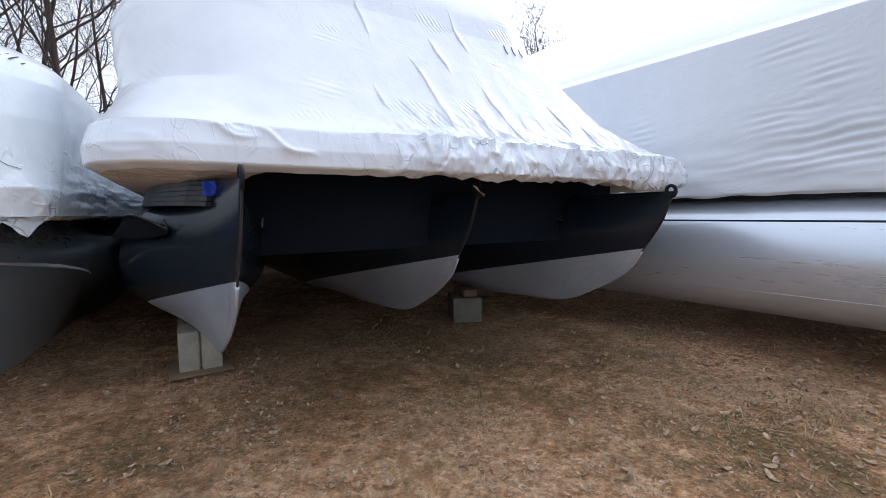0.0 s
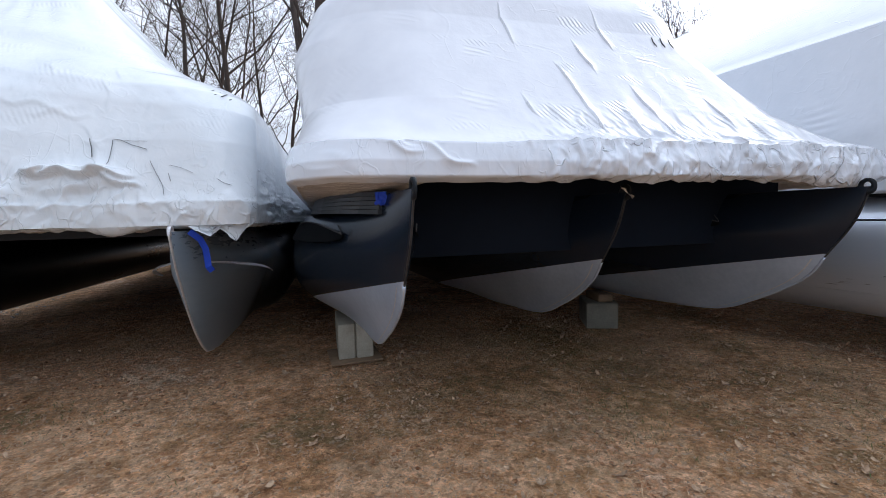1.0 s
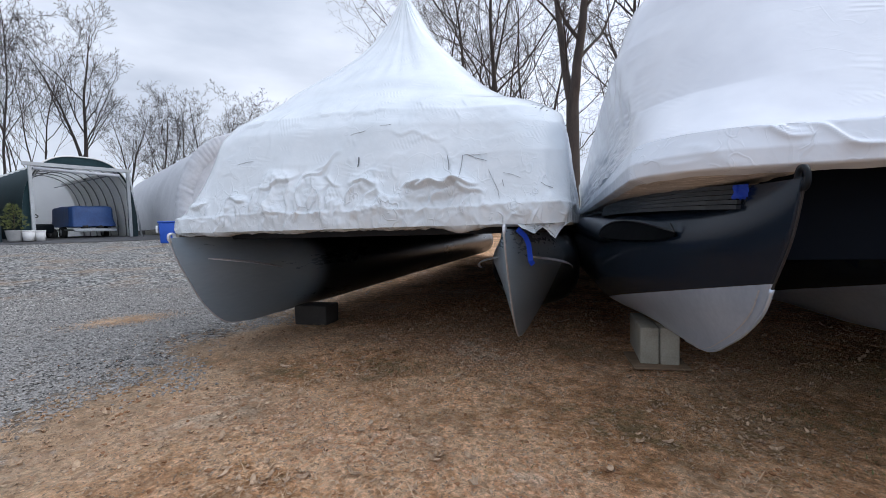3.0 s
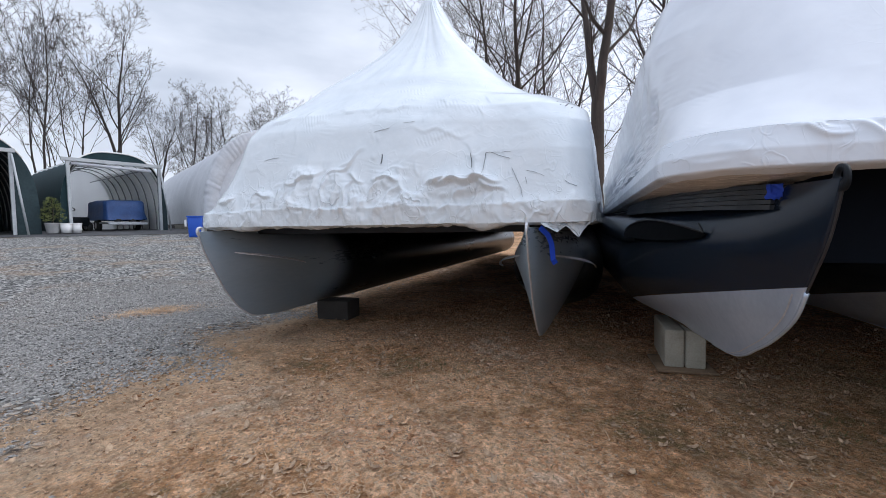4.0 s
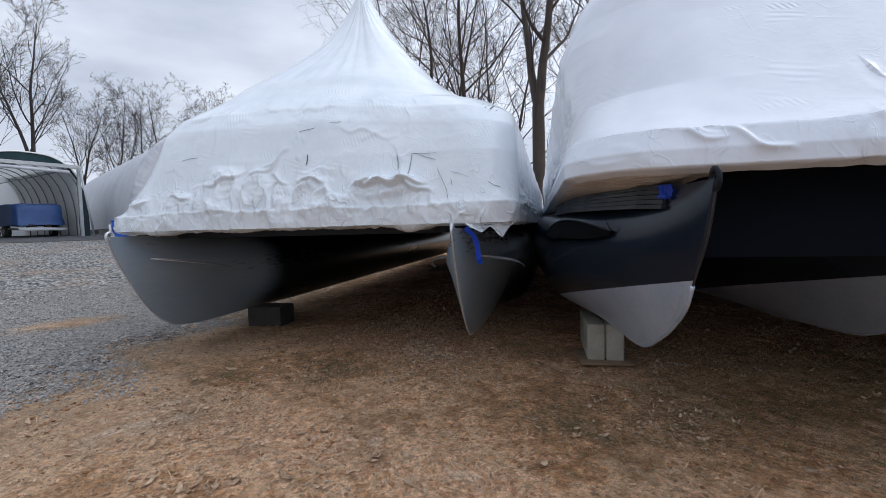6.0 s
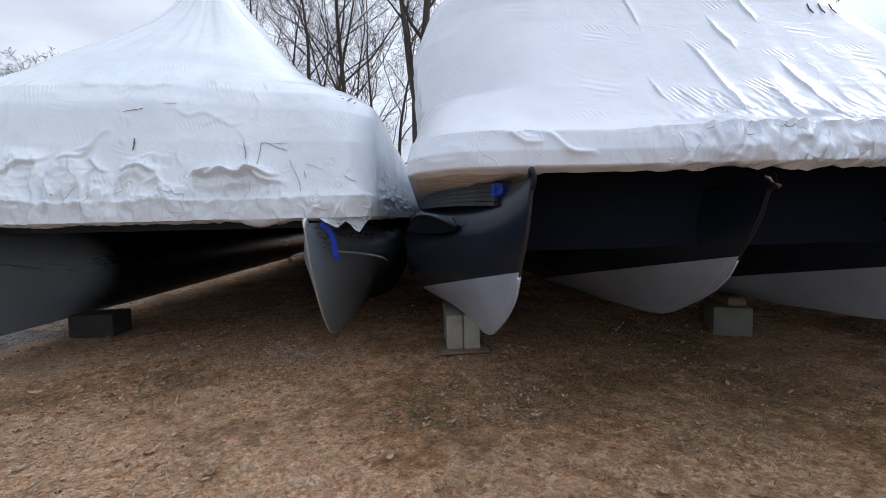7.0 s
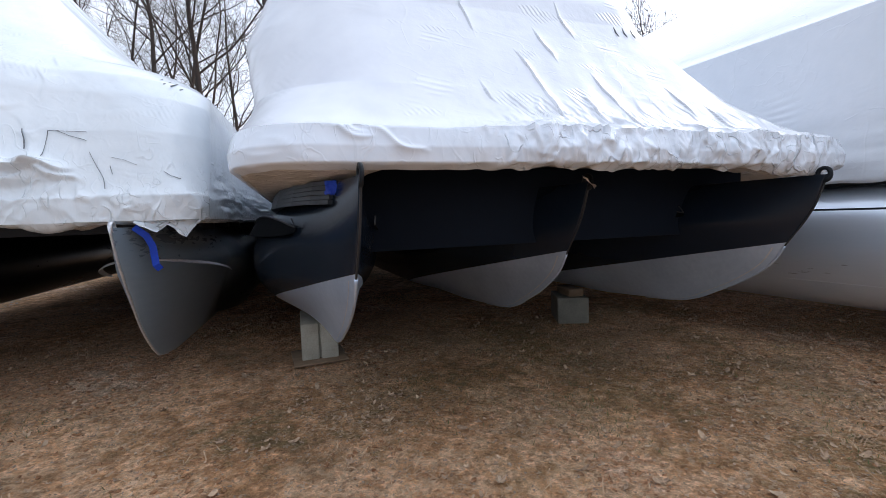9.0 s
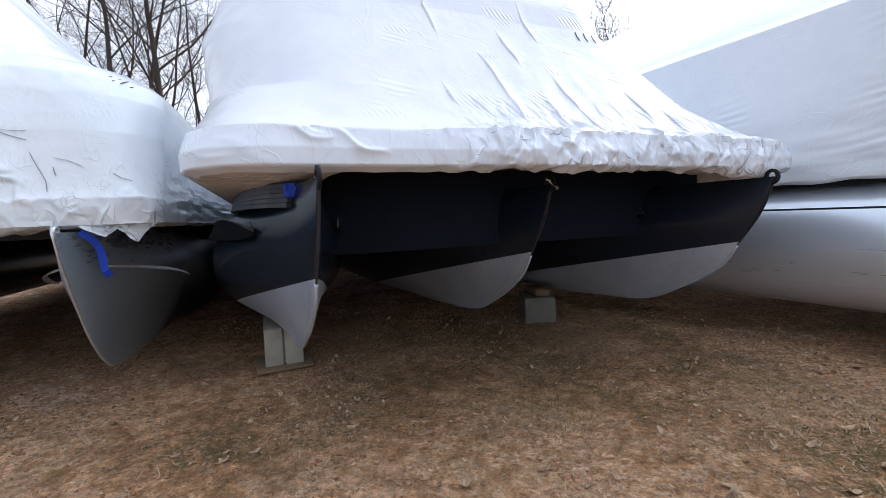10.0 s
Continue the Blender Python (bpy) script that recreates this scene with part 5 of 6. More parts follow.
plant(near_b, [(41.6, 23, 10, 0.95), (52.2, 22, 120, 0.95), (29, 19, 210, 1.0), (21, 26, 300, 1.0), (55.5, 30, 40, 0.9)])
plant(far_a, [(-8.8, 27, 60, 1.02), (96.0, 40, 0, 1.2), (93.6, 42, 120, 1.1), (100.5, 41, 200, 1.2), (103, 42, 60, 1.2), (109, 40, 20, 1.15), (117, 37, 300, 1.15)])
plant(far_c, [(89.9, 40, 30, 1.1), (86.2, 48, 100, 0.85)])
plant(far_b, [(84.0, 46, 0, 1.0), (81.5, 45, 130, 0.95), (78.3, 46, 260, 1.05), (75.6, 46, 20, 1.0), (73.0, 49, 170, 0.95), (70.4, 49, 90, 1.05), (66.6, 48, 310, 1.05), (107, 50, 240, 1.1), (63, 46, 10, 1.1), (60.2, 44, 80, 1.1)])


# ---- shelters across the yard ----
def arch_shelter(m, width, height, length, label, opening=0.84, inside=LINER, lintel=2.68):
    """A round-roofed tarpaulin shelter with an open timber front."""
    e = thing("tarpaulin_shelter", m, label, "shelter", "tarpaulin shelters")
    n, k = 32, 16

    def prof(s):
        a = math.pi * s
        return -width / 2 * math.copysign(abs(math.cos(a)) ** 0.72, math.cos(a)), height * math.sin(a) ** 0.66

    for name, off, mat in (("tarpaulin", 0.0, GREEN), ("liner", -0.05, inside)):
        v = []
        for j in range(k + 1):
            for i in range(n + 1):
                x, z = prof(i / n)
                rib = 0.022 * abs(math.sin(math.pi * j / 2)) if name == "tarpaulin" else 0
                q = 1 + (off - rib) / (width / 2)
                v.append((x * q, length * j / k, z * q))
        w = n + 1
        f = [(j * w + i, j * w + i + 1, (j + 1) * w + i + 1, (j + 1) * w + i) for j in range(k) for i in range(n)]
        if name == "liner":
            f.append(tuple(k * w + i for i in range(w)))
        ob = meshed(name, v, f, [mat, ROOFCLOTH], e)
        for q, face in enumerate(ob.data.polygons):
            if inside is LINER and (q >= k * n or 0.30 < (q % n) / n < 0.66):
                face.material_index = 1
    for j in range(8):
        pts = [(x * 0.955, 0.1 + length * j / 8, z * 0.955) for x, z in (prof(i / 20) for i in range(21))]
        v, f = tube_data(pts, [0.022] * 21, 6)
        meshed("hoop", v, f, STEEL, e)
    for x in (-width * 0.25, 0, width * 0.25):
        z = height * (0.93 if x == 0 else 0.80)
        v, f = tube_data([(x, 0.1, z), (x, length, z)], [0.02, 0.02], 6)
        meshed("purlin", v, f, STEEL, e)
    half = width * opening / 2
    for s in (-1, 1):
        bm = bmesh.new()
        box(bm, (s * half - 0.05, -0.14, 0), (s * half + 0.05, -0.04, lintel), 0.006)
        part("post", bm, TIMBER, e, smooth=False)
        # cloth between post and arch
        pts = [prof(i / 40) for i in range(41)]
        outer = [(x, z) for x, z in pts if x * s >= half - 0.02]
        outer.sort(key=lambda q: q[1])
        v = [(x, -0.01, z) for x, z in outer] + [(s * (half - 0.04 + 0.03 * nz(z * 2, s, 0.0)), 0.02, z) for i, (x, z) in enumerate(outer)]
        c = len(outer)
        meshed("front_flap", v, [(i, i + 1, c + i + 1, c + i) for i in range(c - 1)], GREYTARP if s > 0 else GREEN, e)
    v, f = tube_data([(half + 0.02, -0.2, lintel - 0.07), (half + 0.30, -0.32, 0.0)], [0.035, 0.035], 6)
    meshed("brace", v, f, TIMBER, e)
    bm = bmesh.new()
    box(bm, (-half - 0.2, -0.17, lintel), (half + 0.12, -0.05, lintel + 0.13), 0.006)
    part("header_beam", bm, TIMBER, e, smooth=False)
    v, f = tube_data([(-half + 0.1, -0.1, lintel - 0.08), (half - 0.3, -0.1, lintel - 0.15)], [0.065, 0.065], 10)
    meshed("rolled_door", v, f, HOOP, e, "rolled-up white door curtain")
    arch = [(x * 1.005, -0.02, z * 1.005) for x, z in (prof(i / 40) for i in range(9, 32))]
    v, f = tube_data(arch, [0.03] * len(arch), 6)
    meshed("arch_edge", v, f, LINER, e, "pale hem along the roof's front arch")
    # cloth of the gable above the beam
    pts = [prof(i / 40) for i in range(41)]
    top = [(x, z) for x, z in pts if z > lintel + 0.08]
    v = [(x, 0.0, z) for x, z in top]
    meshed("gable", v, [tuple(range(len(v)))], GREEN, e, "", False)
    return e


def wheel(parent, x, y, z, r, name="wheel"):
    v, f = tube_data([(x - 0.09, y, z), (x - 0.07, y, z), (x + 0.07, y, z), (x + 0.09, y, z)], [r * 0.9, r, r, r * 0.9], 20)
    w = meshed(name, v, f, RUBBER, parent)
    v, f = tube_data([(x - 0.095, y, z), (x + 0.095, y, z)], [r * 0.5, r * 0.5], 14)
    meshed("rim", v, f, STEEL, w)


def covered_trailer(m):
    e = thing("covered_trailer", m, "small trailer under a draped dark blue tarpaulin", "trailer")
    bm = bmesh.new()
    box(bm, (-0.85, -0.3, 0.36), (0.85, 2.4, 0.44), 0.01)
    part("bed", bm, STEEL, e)
    bm = bmesh.new()
    box(bm, (-0.82, -0.36, 0.30), (0.82, -0.31, 0.40), 0.01)
    part("tailboard", bm, TIMBER, e)
    wheel(e, -0.82, 0.9, 0.28, 0.28)
    wheel(e, 0.82, 0.9, 0.28, 0.28)
    for x in (-0.35, 0.25):
        v, f = tube_data([(x, -0.1, 0.44), (x, -0.1, 0.56)], [0.14, 0.14], 14)
        meshed("drum", v, f, RUBBER, e)
    v, w, rows = [], 33, 9
    prof = [(0.0, 1.42), (0.55, 1.42), (0.92, 1.39), (0.97, 1.33), (0.985, 1.1), (1.0, 0.85), (1.03, 0.68), (1.07, 0.52)]
    for q, (s, z) in enumerate(prof):
        for i in range(w):
            a = 2 * math.pi * i / (w - 1)
            cx, cy = math.copysign(abs(math.cos(a)) ** 0.22, math.cos(a)), math.copysign(abs(math.sin(a)) ** 0.22, math.sin(a))
            k = 1 + 0.09 * nz(i * 0.9, q * 0.25, 5.0) * s
            v.append((cx * 0.86 * s * k, 1.0 + cy * 1.15 * s * k, z + 0.05 * nz(cx * 2, cy * 2, q * 0.2)))
    f = [(q * w + i, q * w + i + 1, (q + 1) * w + i + 1, (q + 1) * w + i) for q in range(len(prof) - 1) for i in range(w - 1)]
    meshed("tarpaulin", v, f, BLUETARP, e)
    return e


def clutter_bin(m):
    """Dark gear in the depth of the shelter."""
    e = thing("mower", m, "dark ride-on mower parked in the shelter", "mower")
    bm = bmesh.new()
    box(bm, (-0.45, 0, 0.25), (0.45, 1.3, 0.62), 0.08, segs=3)
    part("body", bm, BLACKM, e)
    bm = bmesh.new()
    box(bm, (-0.22, 0.75, 0.62), (0.22, 1.2, 0.72), 0.04, segs=2)
    box(bm, (-0.22, 1.15, 0.66), (0.22, 1.25, 1.12), 0.04, segs=2)
    part("seat", bm, RUBBER, e)
    v, f = tube_data([(0, 0.4, 0.6), (0, 0.55, 0.98)], [0.025, 0.025], 6)
    meshed("steering_column", v, f, STEEL, e)
    ring = [(0.2 * math.cos(k * 0.3142), 0.55 + 0.16 * math.sin(k * 0.3142), 0.98 + 0.1 * math.sin(k * 0.3142)) for k in range(21)]
    v, f = tube_data(ring, [0.018] * 21, 5)
    meshed("steering_wheel", v, f, RUBBER, e)
    for x in (-0.45, 0.45):
        wheel(e, x, 0.2, 0.22, 0.22)
        wheel(e, x, 1.1, 0.28, 0.28)
    return e


G1 = pose(-22.1, -0.22, 0.66, 0, 0, 107)
arch_shelter(G1, 3.6, 3.14, 6.5, "dark green arched tarpaulin shelter with an open timber front")
covered_trailer(G1 @ pose(0.5, 0.8, 0.02, 0, 0, 0) @ Matrix.Diagonal((0.86, 1, 0.94, 1)))
clutter_bin(G1 @ pose(-0.85, 1.6, 0.02, 0, 0, 20))
G2 = pose(-20.5, -4.52, 0.62, 0, 0, 107)
arch_shelter(G2, 4.4, 3.5, 6.5, "dark green arched tarpaulin shelter, dim inside", 0.68, GREYTARP, 2.8)


def hoop_house(m, width, height, length):
    """A long white film hoop house on a low wall of concrete blocks, its near arch edged with a ruffled hem."""
    e = thing("hoop_house", m, "long white film-covered hoop house on a low block wall", "greenhouse")
    n, k, base = 36, 40, 0.45

    def prof(s):
        a = math.pi * s
        return -width / 2 * math.copysign(abs(math.cos(a)) ** 0.85, math.cos(a)), base + (height - base) * math.sin(a) ** 0.8

    v = []
    for j in range(k + 1):
        for i in range(n + 1):
            x, z = prof(i / n)
            q = 1 - 0.014 * abs(math.sin(math.pi * j / 4)) + 0.006 * nz(i * 0.5, j * 0.5, 0.0)
            v.append((x * q, length * j / k, z * q))
    w = n + 1
    f = [(j * w + i, j * w + i + 1, (j + 1) * w + i + 1, (j + 1) * w + i) for j in range(k) for i in range(n)]
    meshed("film", v, f, HOOP, e)
    for j, name in ((0, "end_film"), (k, "end_film")):
        y = 0.06 if j == 0 else length - 0.05
        pts = [(x * 0.99, y, z * 0.99) for x, z in (prof(i / n) for i in range(n + 1))]
        meshed(name, pts + [(width / 2 * 0.99, y, base), (-width / 2 * 0.99, y, base)], [tuple(range(len(pts)))], HOOP, e, "", False)
    # ruffled hem round the near arch
    v = []
    m2 = 160
    for i in range(m2 + 1):
        x, z = prof(i / m2)
        for q, (off, yy) in enumerate(((0.0, 0.35), (0.09, 0.22), (0.10, 0.08), (0.04, -0.05), (-0.25, -0.02), (-0.42, 0.03))):
            ruf = 1 + (off + 0.05 * nz(i * 0.55, q * 0.6, 2.0)) / (width / 2)
            v.append((x * ruf, yy + 0.06 * nz(i * 0.6, q * 0.5, 6.0), base + (z - base) * ruf))
    f = [(i * 6 + q, i * 6 + q + 1, (i + 1) * 6 + q + 1, (i + 1) * 6 + q) for i in range(m2) for q in range(5)]
    meshed("hem", v, f, HOOP, e, "ruffled hem of the film")
    v, f = tube_data([(-width * 0.18, 0.03, 0.3), (-width * 0.18, 0.03, height * 0.86)], [0.05, 0.05], 6)
    meshed("end_post", v, f, HOOP, e)
    # low wall
    bm = bmesh.new()
    box(bm, (-width / 2 - 0.02, -0.05, -0.15), (-width / 2 + 0.16, length, 0.44), 0.01)
    box(bm, (width / 2 - 0.16, -0.05, -0.15), (width / 2 + 0.02, length, 0.44), 0.01)
    part("low_wall", bm, BLOCKD, e)
    for c in range(2):
        for b in range(16):
            bm = bmesh.new()
            y = 0.02 + 0.42 * b + 0.2 * c
            box(bm, (-width / 2 - 0.04, y, 0.0 + 0.21 * c), (-width / 2 - 0.022, y + 0.40, 0.20 + 0.21 * c), 0.004)
            part("wall_block", bm, BLOCK, e, smooth=False)
    return e


H1 = pose(-19.2, 5.65, 0.56, 0, 0, 93.5)
hoop_house(H1, 6.3, 4.2, 16.0)


def blue_bin(m):
    e = thing("blue_bin", m, "bright blue plastic bin by the hoop house", "bin")
    bm = bmesh.new()
    box(bm, (-0.29, -0.25, 0.0), (0.29, 0.25, 0.86), 0.03, segs=2)
    for v in bm.verts:
        k = 0.86 + 0.14 * v.co.z / 0.86
        v.co.x *= k
        v.co.y *= k
    part("body", bm, BLUE, e)
    bm = bmesh.new()
    box(bm, (-0.32, -0.28, 0.865), (0.32, 0.28, 0.92), 0.02, segs=2)
    part("lid", bm, BLUE, e)
    bm = bmesh.new()
    box(bm, (-0.40, -0.20, 0.45), (-0.31, 0.2, 0.75), 0.01)
    part("label_plate", bm, PAIL, e)
    return e


blue_bin(pose(-17.3, 1.9, ground_z(-17.3, 1.9), 0, 0, 75) @ Matrix.Scale(0.78, 4))


def potted_pine(m):
    e = thing("potted_pine", m, "small yellow-green pine in a grey plastic pot", "potted plant")
    v, f = tube_data([(0, 0, 0), (0, 0, 0.06), (0, 0, 0.42), (0, 0, 0.46), (0, 0, 0.45)], [0.22, 0.23, 0.29, 0.31, 0.27], 20)
    meshed("pot", v, f, POT, e)
    v, f = tube_data([(0, 0, 0.4), (0.02, 0.0, 1.0), (0.0, 0.02, 1.5)], [0.03, 0.02, 0.008], 6)
    meshed("stem", v, f, BARK, e)
    rnd = random.Random(5)
    v, f = [], []
    for k in range(230):
        h = rnd.uniform(0.0, 1.0)
        rad = 0.44 * (1 - h) ** 0.6 * rnd.uniform(0.25, 1.0) * (0.6 + 0.4 * min(1, h * 6)) + 0.05
        a = rnd.uniform(0, 6.28)
        c = Vector((rad * math.cos(a), rad * math.sin(a), 0.52 + 1.0 * h))
        for q in range(9):
            d = Vector((rnd.uniform(-1, 1) + math.cos(a), rnd.uniform(-1, 1) + math.sin(a), rnd.uniform(-0.3, 1.2))).normalized() * 0.13
            s = d.orthogonal().normalized() * 0.008
            b = len(v)
            v += [tuple(c - s), tuple(c + s), tuple(c + d)]
            f.append((b, b + 1, b + 2))
    meshed("foliage", v, f, NEEDLE, e, "", False)
    return e


P1 = G1 @ pose(-2.12, -0.55, 0.0)
potted_pine(P1 @ Matrix.Scale(0.82, 4))


def pail(m):
    e = thing("plastic_pail", m, "white plastic pail with a lid", "pail", "white pails")
    v, f = tube_data([(0, 0, 0), (0, 0, 0.33)], [0.14, 0.165], 20)
    meshed("body", v, f, PAIL, e)
    v, f = tube_data([(0, 0, 0.331), (0, 0, 0.365)], [0.175, 0.172], 20)
    meshed("lid", v, f, PAIL, e)
    return e


p0 = pail(P1 @ pose(0.30, -0.22, 0.0))
copy_thing(p0, P1 @ pose(0.62, -0.12, 0.0))
copy_thing(p0, P1 @ pose(0.46, 0.22, 0.0))

# dark strip of apron before the shelters, laid over the rise
vv, ff = [], []
for i in range(31):
    t = i / 30
    x0, y0 = -19.0 - 1.6 * t + 0.25 * nz(i * 0.6, 0, 0), 3.2 - 16 * t
    for k in range(9):
        x = x0 - 9.0 * k / 8
        vv.append((x, y0, ground_z(x, y0) + 0.012))
for i in range(30):
    for k in range(8):
        ff.append((i * 9 + k, (i + 1) * 9 + k, (i + 1) * 9 + k + 1, i * 9 + k + 1))
tagged(meshed("pavement", vv, ff, ASPHALT), "dark worn asphalt apron before the shelters", "pavement", kind="structure")


# ---- litter on the ground ----
def on_ground(x, y):
    return ground_z(x, y) - 0.004 + 0.018 * nz(x * 0.9, y * 0.9, 0.0) + 0.008 * nz(x * 4, y * 4, 3.0) + 0.004 * nz(x * 11, y * 11, 7.0)


def gravelly(x, y):
    """How far into the gravel a place lies, in metres."""
    return -x - 1.1 * y - 3.1 + 1.0 * nz(x * 1.1, y * 1.1, 20.0)


def leaf_shape(rnd, size, lobed):
    """Outline of a curled dead leaf, as points round its middle."""
    n = 10
    pts = []
    curl, twist = rnd.uniform(0.2, 0.8), rnd.uniform(-0.6, 0.6)
    for k in range(n):
        a = 2 * math.pi * k / n
        r = size * (0.5 + 0.5 * abs(math.cos(a)) if not lobed else (0.55 + 0.45 * (k % 2)))
        x, y = r * math.cos(a), r * 0.62 * math.sin(a)
        pts.append(Vector((x, y, curl * (x * x + 2 * y * y) / size * 0.9 + twist * x * y / size)))
    return pts


def scatter_leaves(name, count, mat, sizes, area, keep, label, seed):
    rnd = random.Random(seed)
    verts, faces = [], []
    while count:
        x, y = rnd.uniform(*area[0]), rnd.uniform(*area[1])
        if rnd.random() > keep(x, y):
            continue
        count -= 1
        s = rnd.uniform(*sizes)
        m = Matrix.Translation((x, y, on_ground(x, y) + s * 0.12)) @ Euler((rnd.uniform(-0.4, 0.4), rnd.uniform(-0.4, 0.4), rnd.uniform(0, 6.28))).to_matrix().to_4x4()
        b = len(verts)
        verts.append(tuple(m @ Vector((0, 0, 0))))
        pts = leaf_shape(rnd, s, rnd.random() < 0.6)
        verts += [tuple(m @ p) for p in pts]
        n = len(pts)
        faces += [(b, b + 1 + k, b + 1 + (k + 1) % n) for k in range(n)]
    return tagged(meshed(name, verts, faces, mat, None, "", False), label, "leaves", kind="stuff")


def keep_leaf(x, y):
    if gravelly(x, y) > 0.2:
        return 0.03
    return 0.25 + 0.75 * smooth01(0.0, 0.35, nz(x * 1.6, y * 1.6, 31.0)) + (0.35 if x > 0.3 else 0.0)


scatter_leaves("leaf_litter", 3800, LEAF, (0.009, 0.028), ((-5, 4), (-1.2, 5.5)), keep_leaf, "scattered brown dead leaves on the dirt", 11)
scatter_leaves("leaf_crumbs", 18000, LEAF, (0.004, 0.013), ((-4.5, 3.5), (-1.2, 4.0)), keep_leaf, "crumbled bits of brown leaf on the dirt", 12)


def single_leaves():
    """The paler, larger leaves that lie apart."""
    rnd = random.Random(77)
    meshes = []
    for k in range(6):
        pts = leaf_shape(rnd, 0.028, k % 2 == 0)
        me = bpy.data.meshes.new("leaf")
        me.from_pydata([(0, 0, 0)] + [tuple(p) for p in pts], [], [(0, 1 + q, 1 + (q + 1) % len(pts)) for q in range(len(pts))])
        me.materials.append(LEAFPALE)
        meshes.append(me)
    spots = [(-0.30, 2.53), (-0.38, 2.60), (-0.1, 2.62), (-0.62, 2.35), (0.12, 2.35), (-0.55, 2.65), (-0.2, 2.9), (0.3, 2.75), (0.62, 2.42), (-1.68, 1.04)]
    while len(spots) < 120:
        x, y = rnd.uniform(-2.6, 2.4), rnd.uniform(0.3, 3.6)
        if gravelly(x, y) < -0.2:
            spots.append((x, y))
    for x, y in spots:
        ob = new("fallen_leaf", rnd.choice(meshes))
        s = rnd.uniform(0.5, 0.95)
        ob.matrix_world = Matrix.Translation((x, y, on_ground(x, y) + 0.006)) @ Euler((rnd.uniform(-0.3, 0.3), rnd.uniform(-0.3, 0.3), rnd.uniform(0, 6.28))).to_matrix().to_4x4() @ Matrix.Scale(s, 4)
        tagged(ob, "pale curled dead leaf lying on the dirt", "leaf", "fallen leaves")


single_leaves()


def blades(name, count, mat, length, lie, area, keep, label, seed, clump=1):
    """Thin blades, lying or standing."""
    rnd = random.Random(seed)
    verts, faces = [], []
    done = 0
    while done < count:
        cx, cy = rnd.uniform(*area[0]), rnd.uniform(*area[1])
        if rnd.random() > keep(cx, cy):
            continue
        for _ in range(clump):
            x, y = (cx, cy) if clump == 1 else (rnd.gauss(cx, 0.05), rnd.gauss(cy, 0.05))
            z = on_ground(x, y)
            a, l, up = rnd.uniform(0, 6.28), rnd.uniform(*length), rnd.uniform(*lie)
            d = Vector((math.cos(a), math.sin(a), up)).normalized() * l
            w = Vector((-math.sin(a), math.cos(a), 0)) * rnd.uniform(0.0006, 0.0018)
            p = Vector((x, y, z + 0.002))
            b = len(verts)
            mid = p + d * 0.55 + Vector((0, 0, 0.08 * l))
            verts += [tuple(p - w), tuple(p + w), tuple(mid + w * 0.8), tuple(mid - w * 0.8), tuple(p + d)]
            faces += [(b, b + 1, b + 2, b + 3), (b + 3, b + 2, b + 4)]
            done += 1
    return tagged(meshed(name, verts, faces, mat, None, "", False), label, "grass", kind="stuff")


def keep_straw(x, y):
    return 0.10 * (1 - smooth01(0.2, 1.5, gravelly(x, y))) if gravelly(x, y) > 0.0 else 0.10 + 0.90 * smooth01(0.0, 0.35, nz(x * 1.3, y * 1.3, 41.0))


def keep_green(x, y):
    if gravelly(x, y) > -0.3:
        return 0.0
    return smooth01(0.12, 0.4, nz(x * 1.5, y * 1.5, 51.0)) + 0.9 * math.exp(-((x + 0.1) ** 2 / 0.5 + (y - 2.5) ** 2 / 0.3))


blades("straw", 56000, STRAW, (0.010, 0.040), (-0.05, 0.14), ((-4.2, 3.2), (-1.1, 3.6)), keep_straw, "matted pale dead grass over the dirt", 13)
blades("straw_tufts", 5200, STRAW, (0.03, 0.075), (0.05, 0.55), ((-3.4, 3.0), (-1.0, 3.4)), keep_straw, "loose tufts of dead grass", 14, clump=12)
blades("dry_patch", 5000, STRAW, (0.02, 0.06), (-0.05, 0.3), ((-5.6, -4.4), (-0.6, 0.6)), lambda x, y: math.exp(-(((x + 4.95) / 0.16) ** 2 + ((y - 0.0) / 0.25) ** 2)), "patch of orange-brown dead grass in the gravel", 20)
blades("grass", 11000, GRASS, (0.006, 0.018), (0.3, 1.4), ((-2.4, 3.0), (0.4, 3.8)), keep_green, "thin green grass on damp dirt", 15, clump=14)


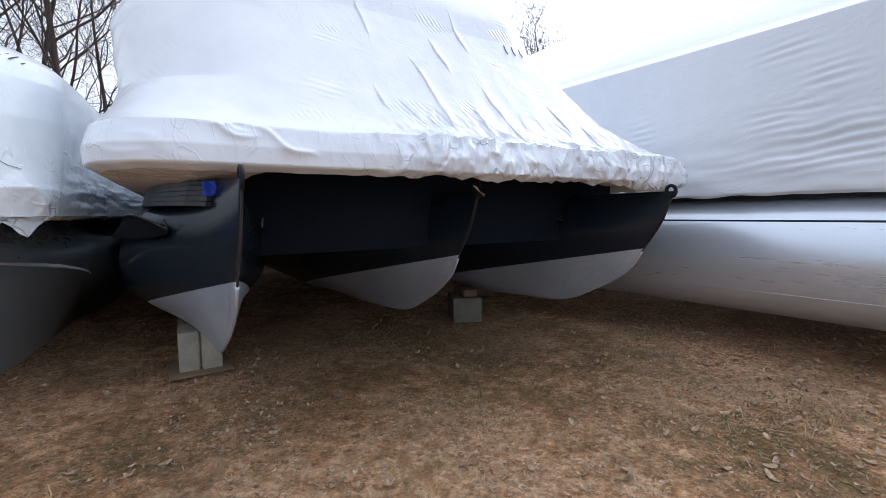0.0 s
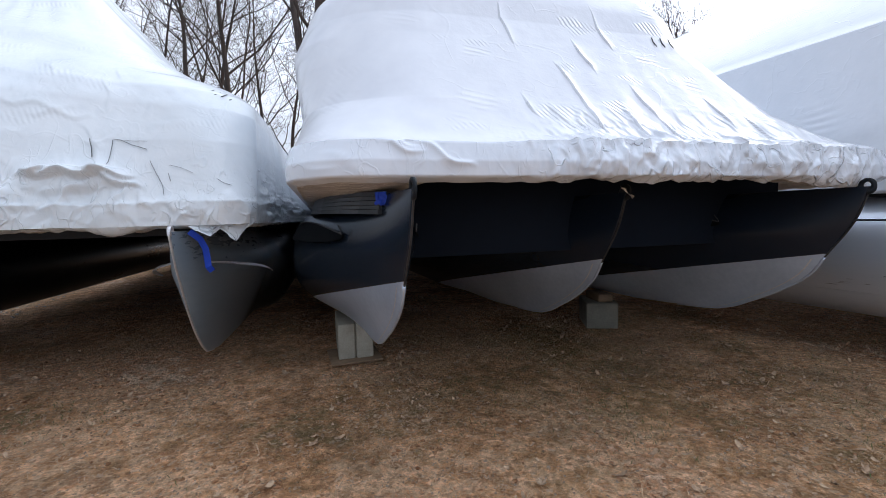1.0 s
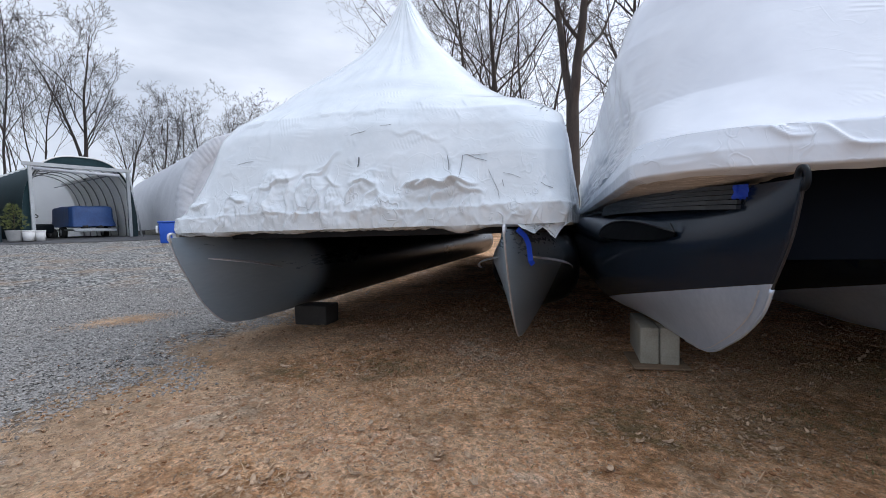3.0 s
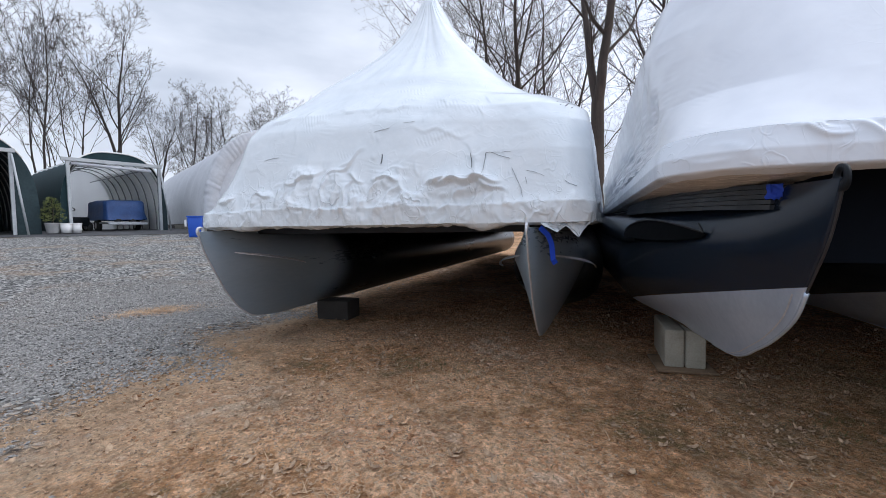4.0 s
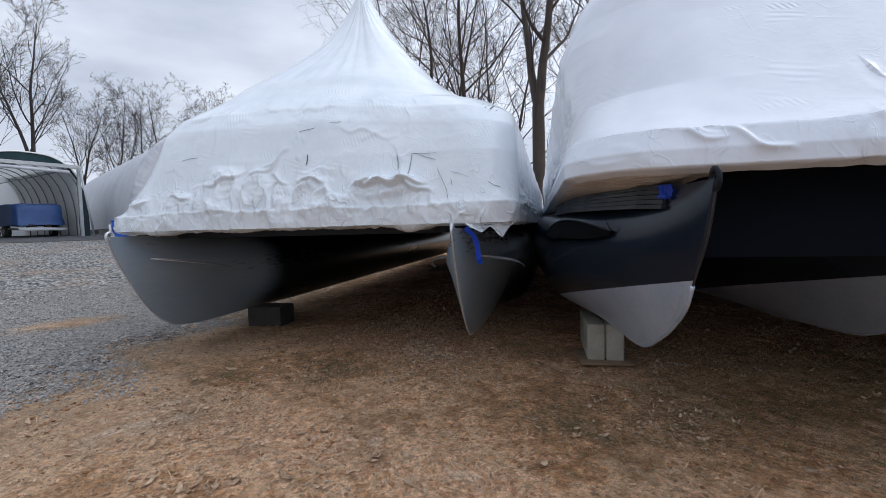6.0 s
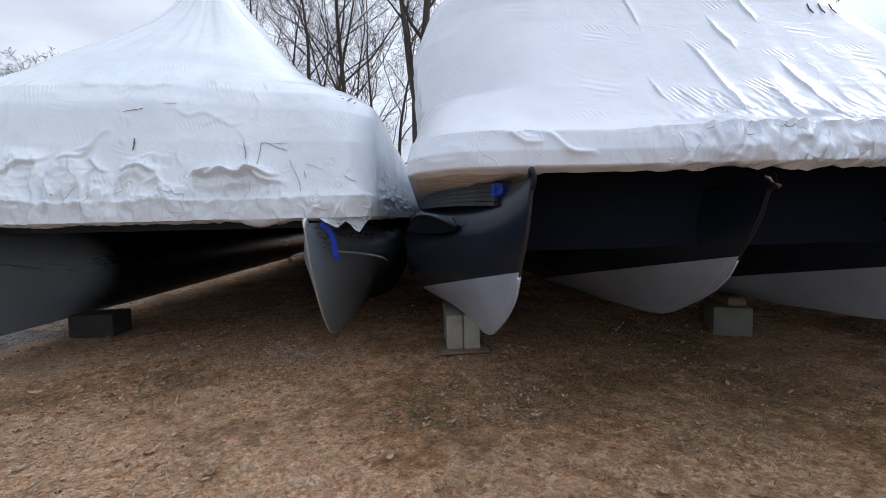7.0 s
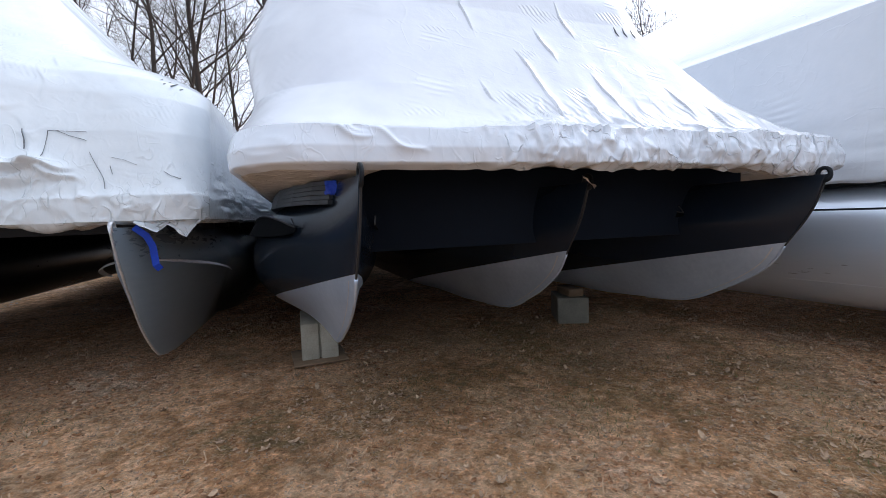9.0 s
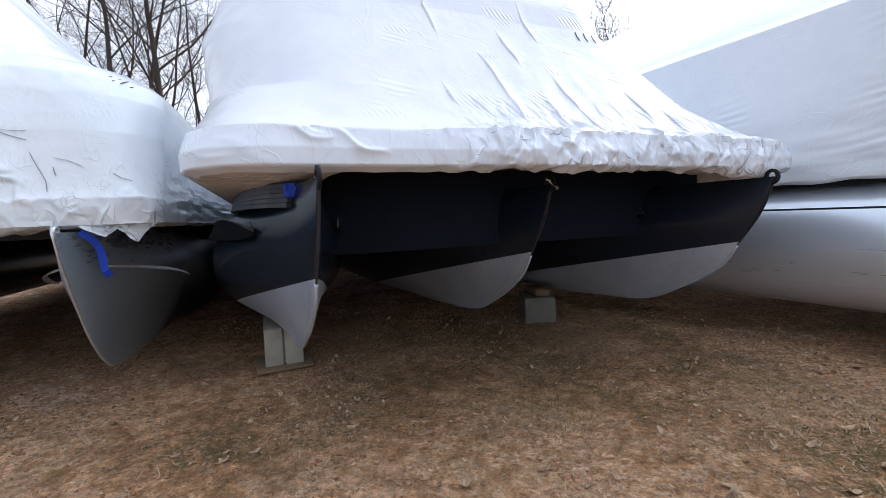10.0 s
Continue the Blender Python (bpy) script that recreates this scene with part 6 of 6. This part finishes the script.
def pebbles(name, count, sizes, area, keep, mat, label, seed):
    """Rough little stones: squashed, jittered eight-cornered lumps."""
    rnd = random.Random(seed)
    verts, faces = [], []
    tri = [(0, 2, 4), (2, 1, 4), (1, 3, 4), (3, 0, 4), (2, 0, 5), (1, 2, 5), (3, 1, 5), (0, 3, 5)]
    while count:
        x, y = rnd.uniform(*area[0]), rnd.uniform(*area[1])
        if rnd.random() > keep(x, y):
            continue
        count -= 1
        s = rnd.uniform(*sizes)
        m = Matrix.Translation((x, y, on_ground(x, y) + s * 0.2)) @ Euler((rnd.uniform(-0.4, 0.4), rnd.uniform(-0.4, 0.4), rnd.uniform(0, 6.28))).to_matrix().to_4x4()
        b = len(verts)
        for c in ((1, 0, 0), (-1, 0, 0), (0, 0.75, 0), (0, -0.75, 0), (0, 0, 0.5), (0, 0, -0.5)):
            verts.append(tuple(m @ (Vector(c) * s * rnd.uniform(0.65, 1.25) + Vector((rnd.uniform(-1, 1), rnd.uniform(-1, 1), 0)) * s * 0.3)))
        faces += [(b + i, b + j, b + k) for i, j, k in tri]
    return tagged(meshed(name, verts, faces, mat, None, "", False), label, "gravel", kind="stuff")


def keep_gravel(x, y):
    g = gravelly(x, y)
    near = max(0.0, 1.0 - math.hypot(x + 2.5, y + 0.5) / 6.2)
    return near * smooth01(-0.9, 1.1, g + 0.9 * nz(x * 4, y * 4, 61.0)) ** 1.5


pebbles("gravel", 52000, (0.004, 0.015), ((-9, -1.6), (-1.2, 5)), keep_gravel, STONE, "loose grey crushed gravel", 16)
pebbles("dirt_crumbs", 36000, (0.0018, 0.006), ((-4.0, 3.2), (-1.1, 3.4)), lambda x, y: 0.35 + 0.65 * smooth01(-0.2, 0.3, nz(x * 2, y * 2, 71.0)), PEBBLE, "loose crumbs of dry brown earth", 18)
pebbles("clods", 2600, (0.005, 0.014), ((-3.6, 3.2), (-1.0, 3.6)), lambda x, y: 0.15 + 0.85 * smooth01(0.05, 0.35, nz(x * 2.4, y * 2.4, 81.0)), CLOD, "clods of reddish-brown earth", 19)
pebbles("small_stones", 350, (0.003, 0.009), ((-3, 3.5), (0.2, 4)), lambda x, y: 1.0, PEBBLE, "small stones in the dirt", 17)
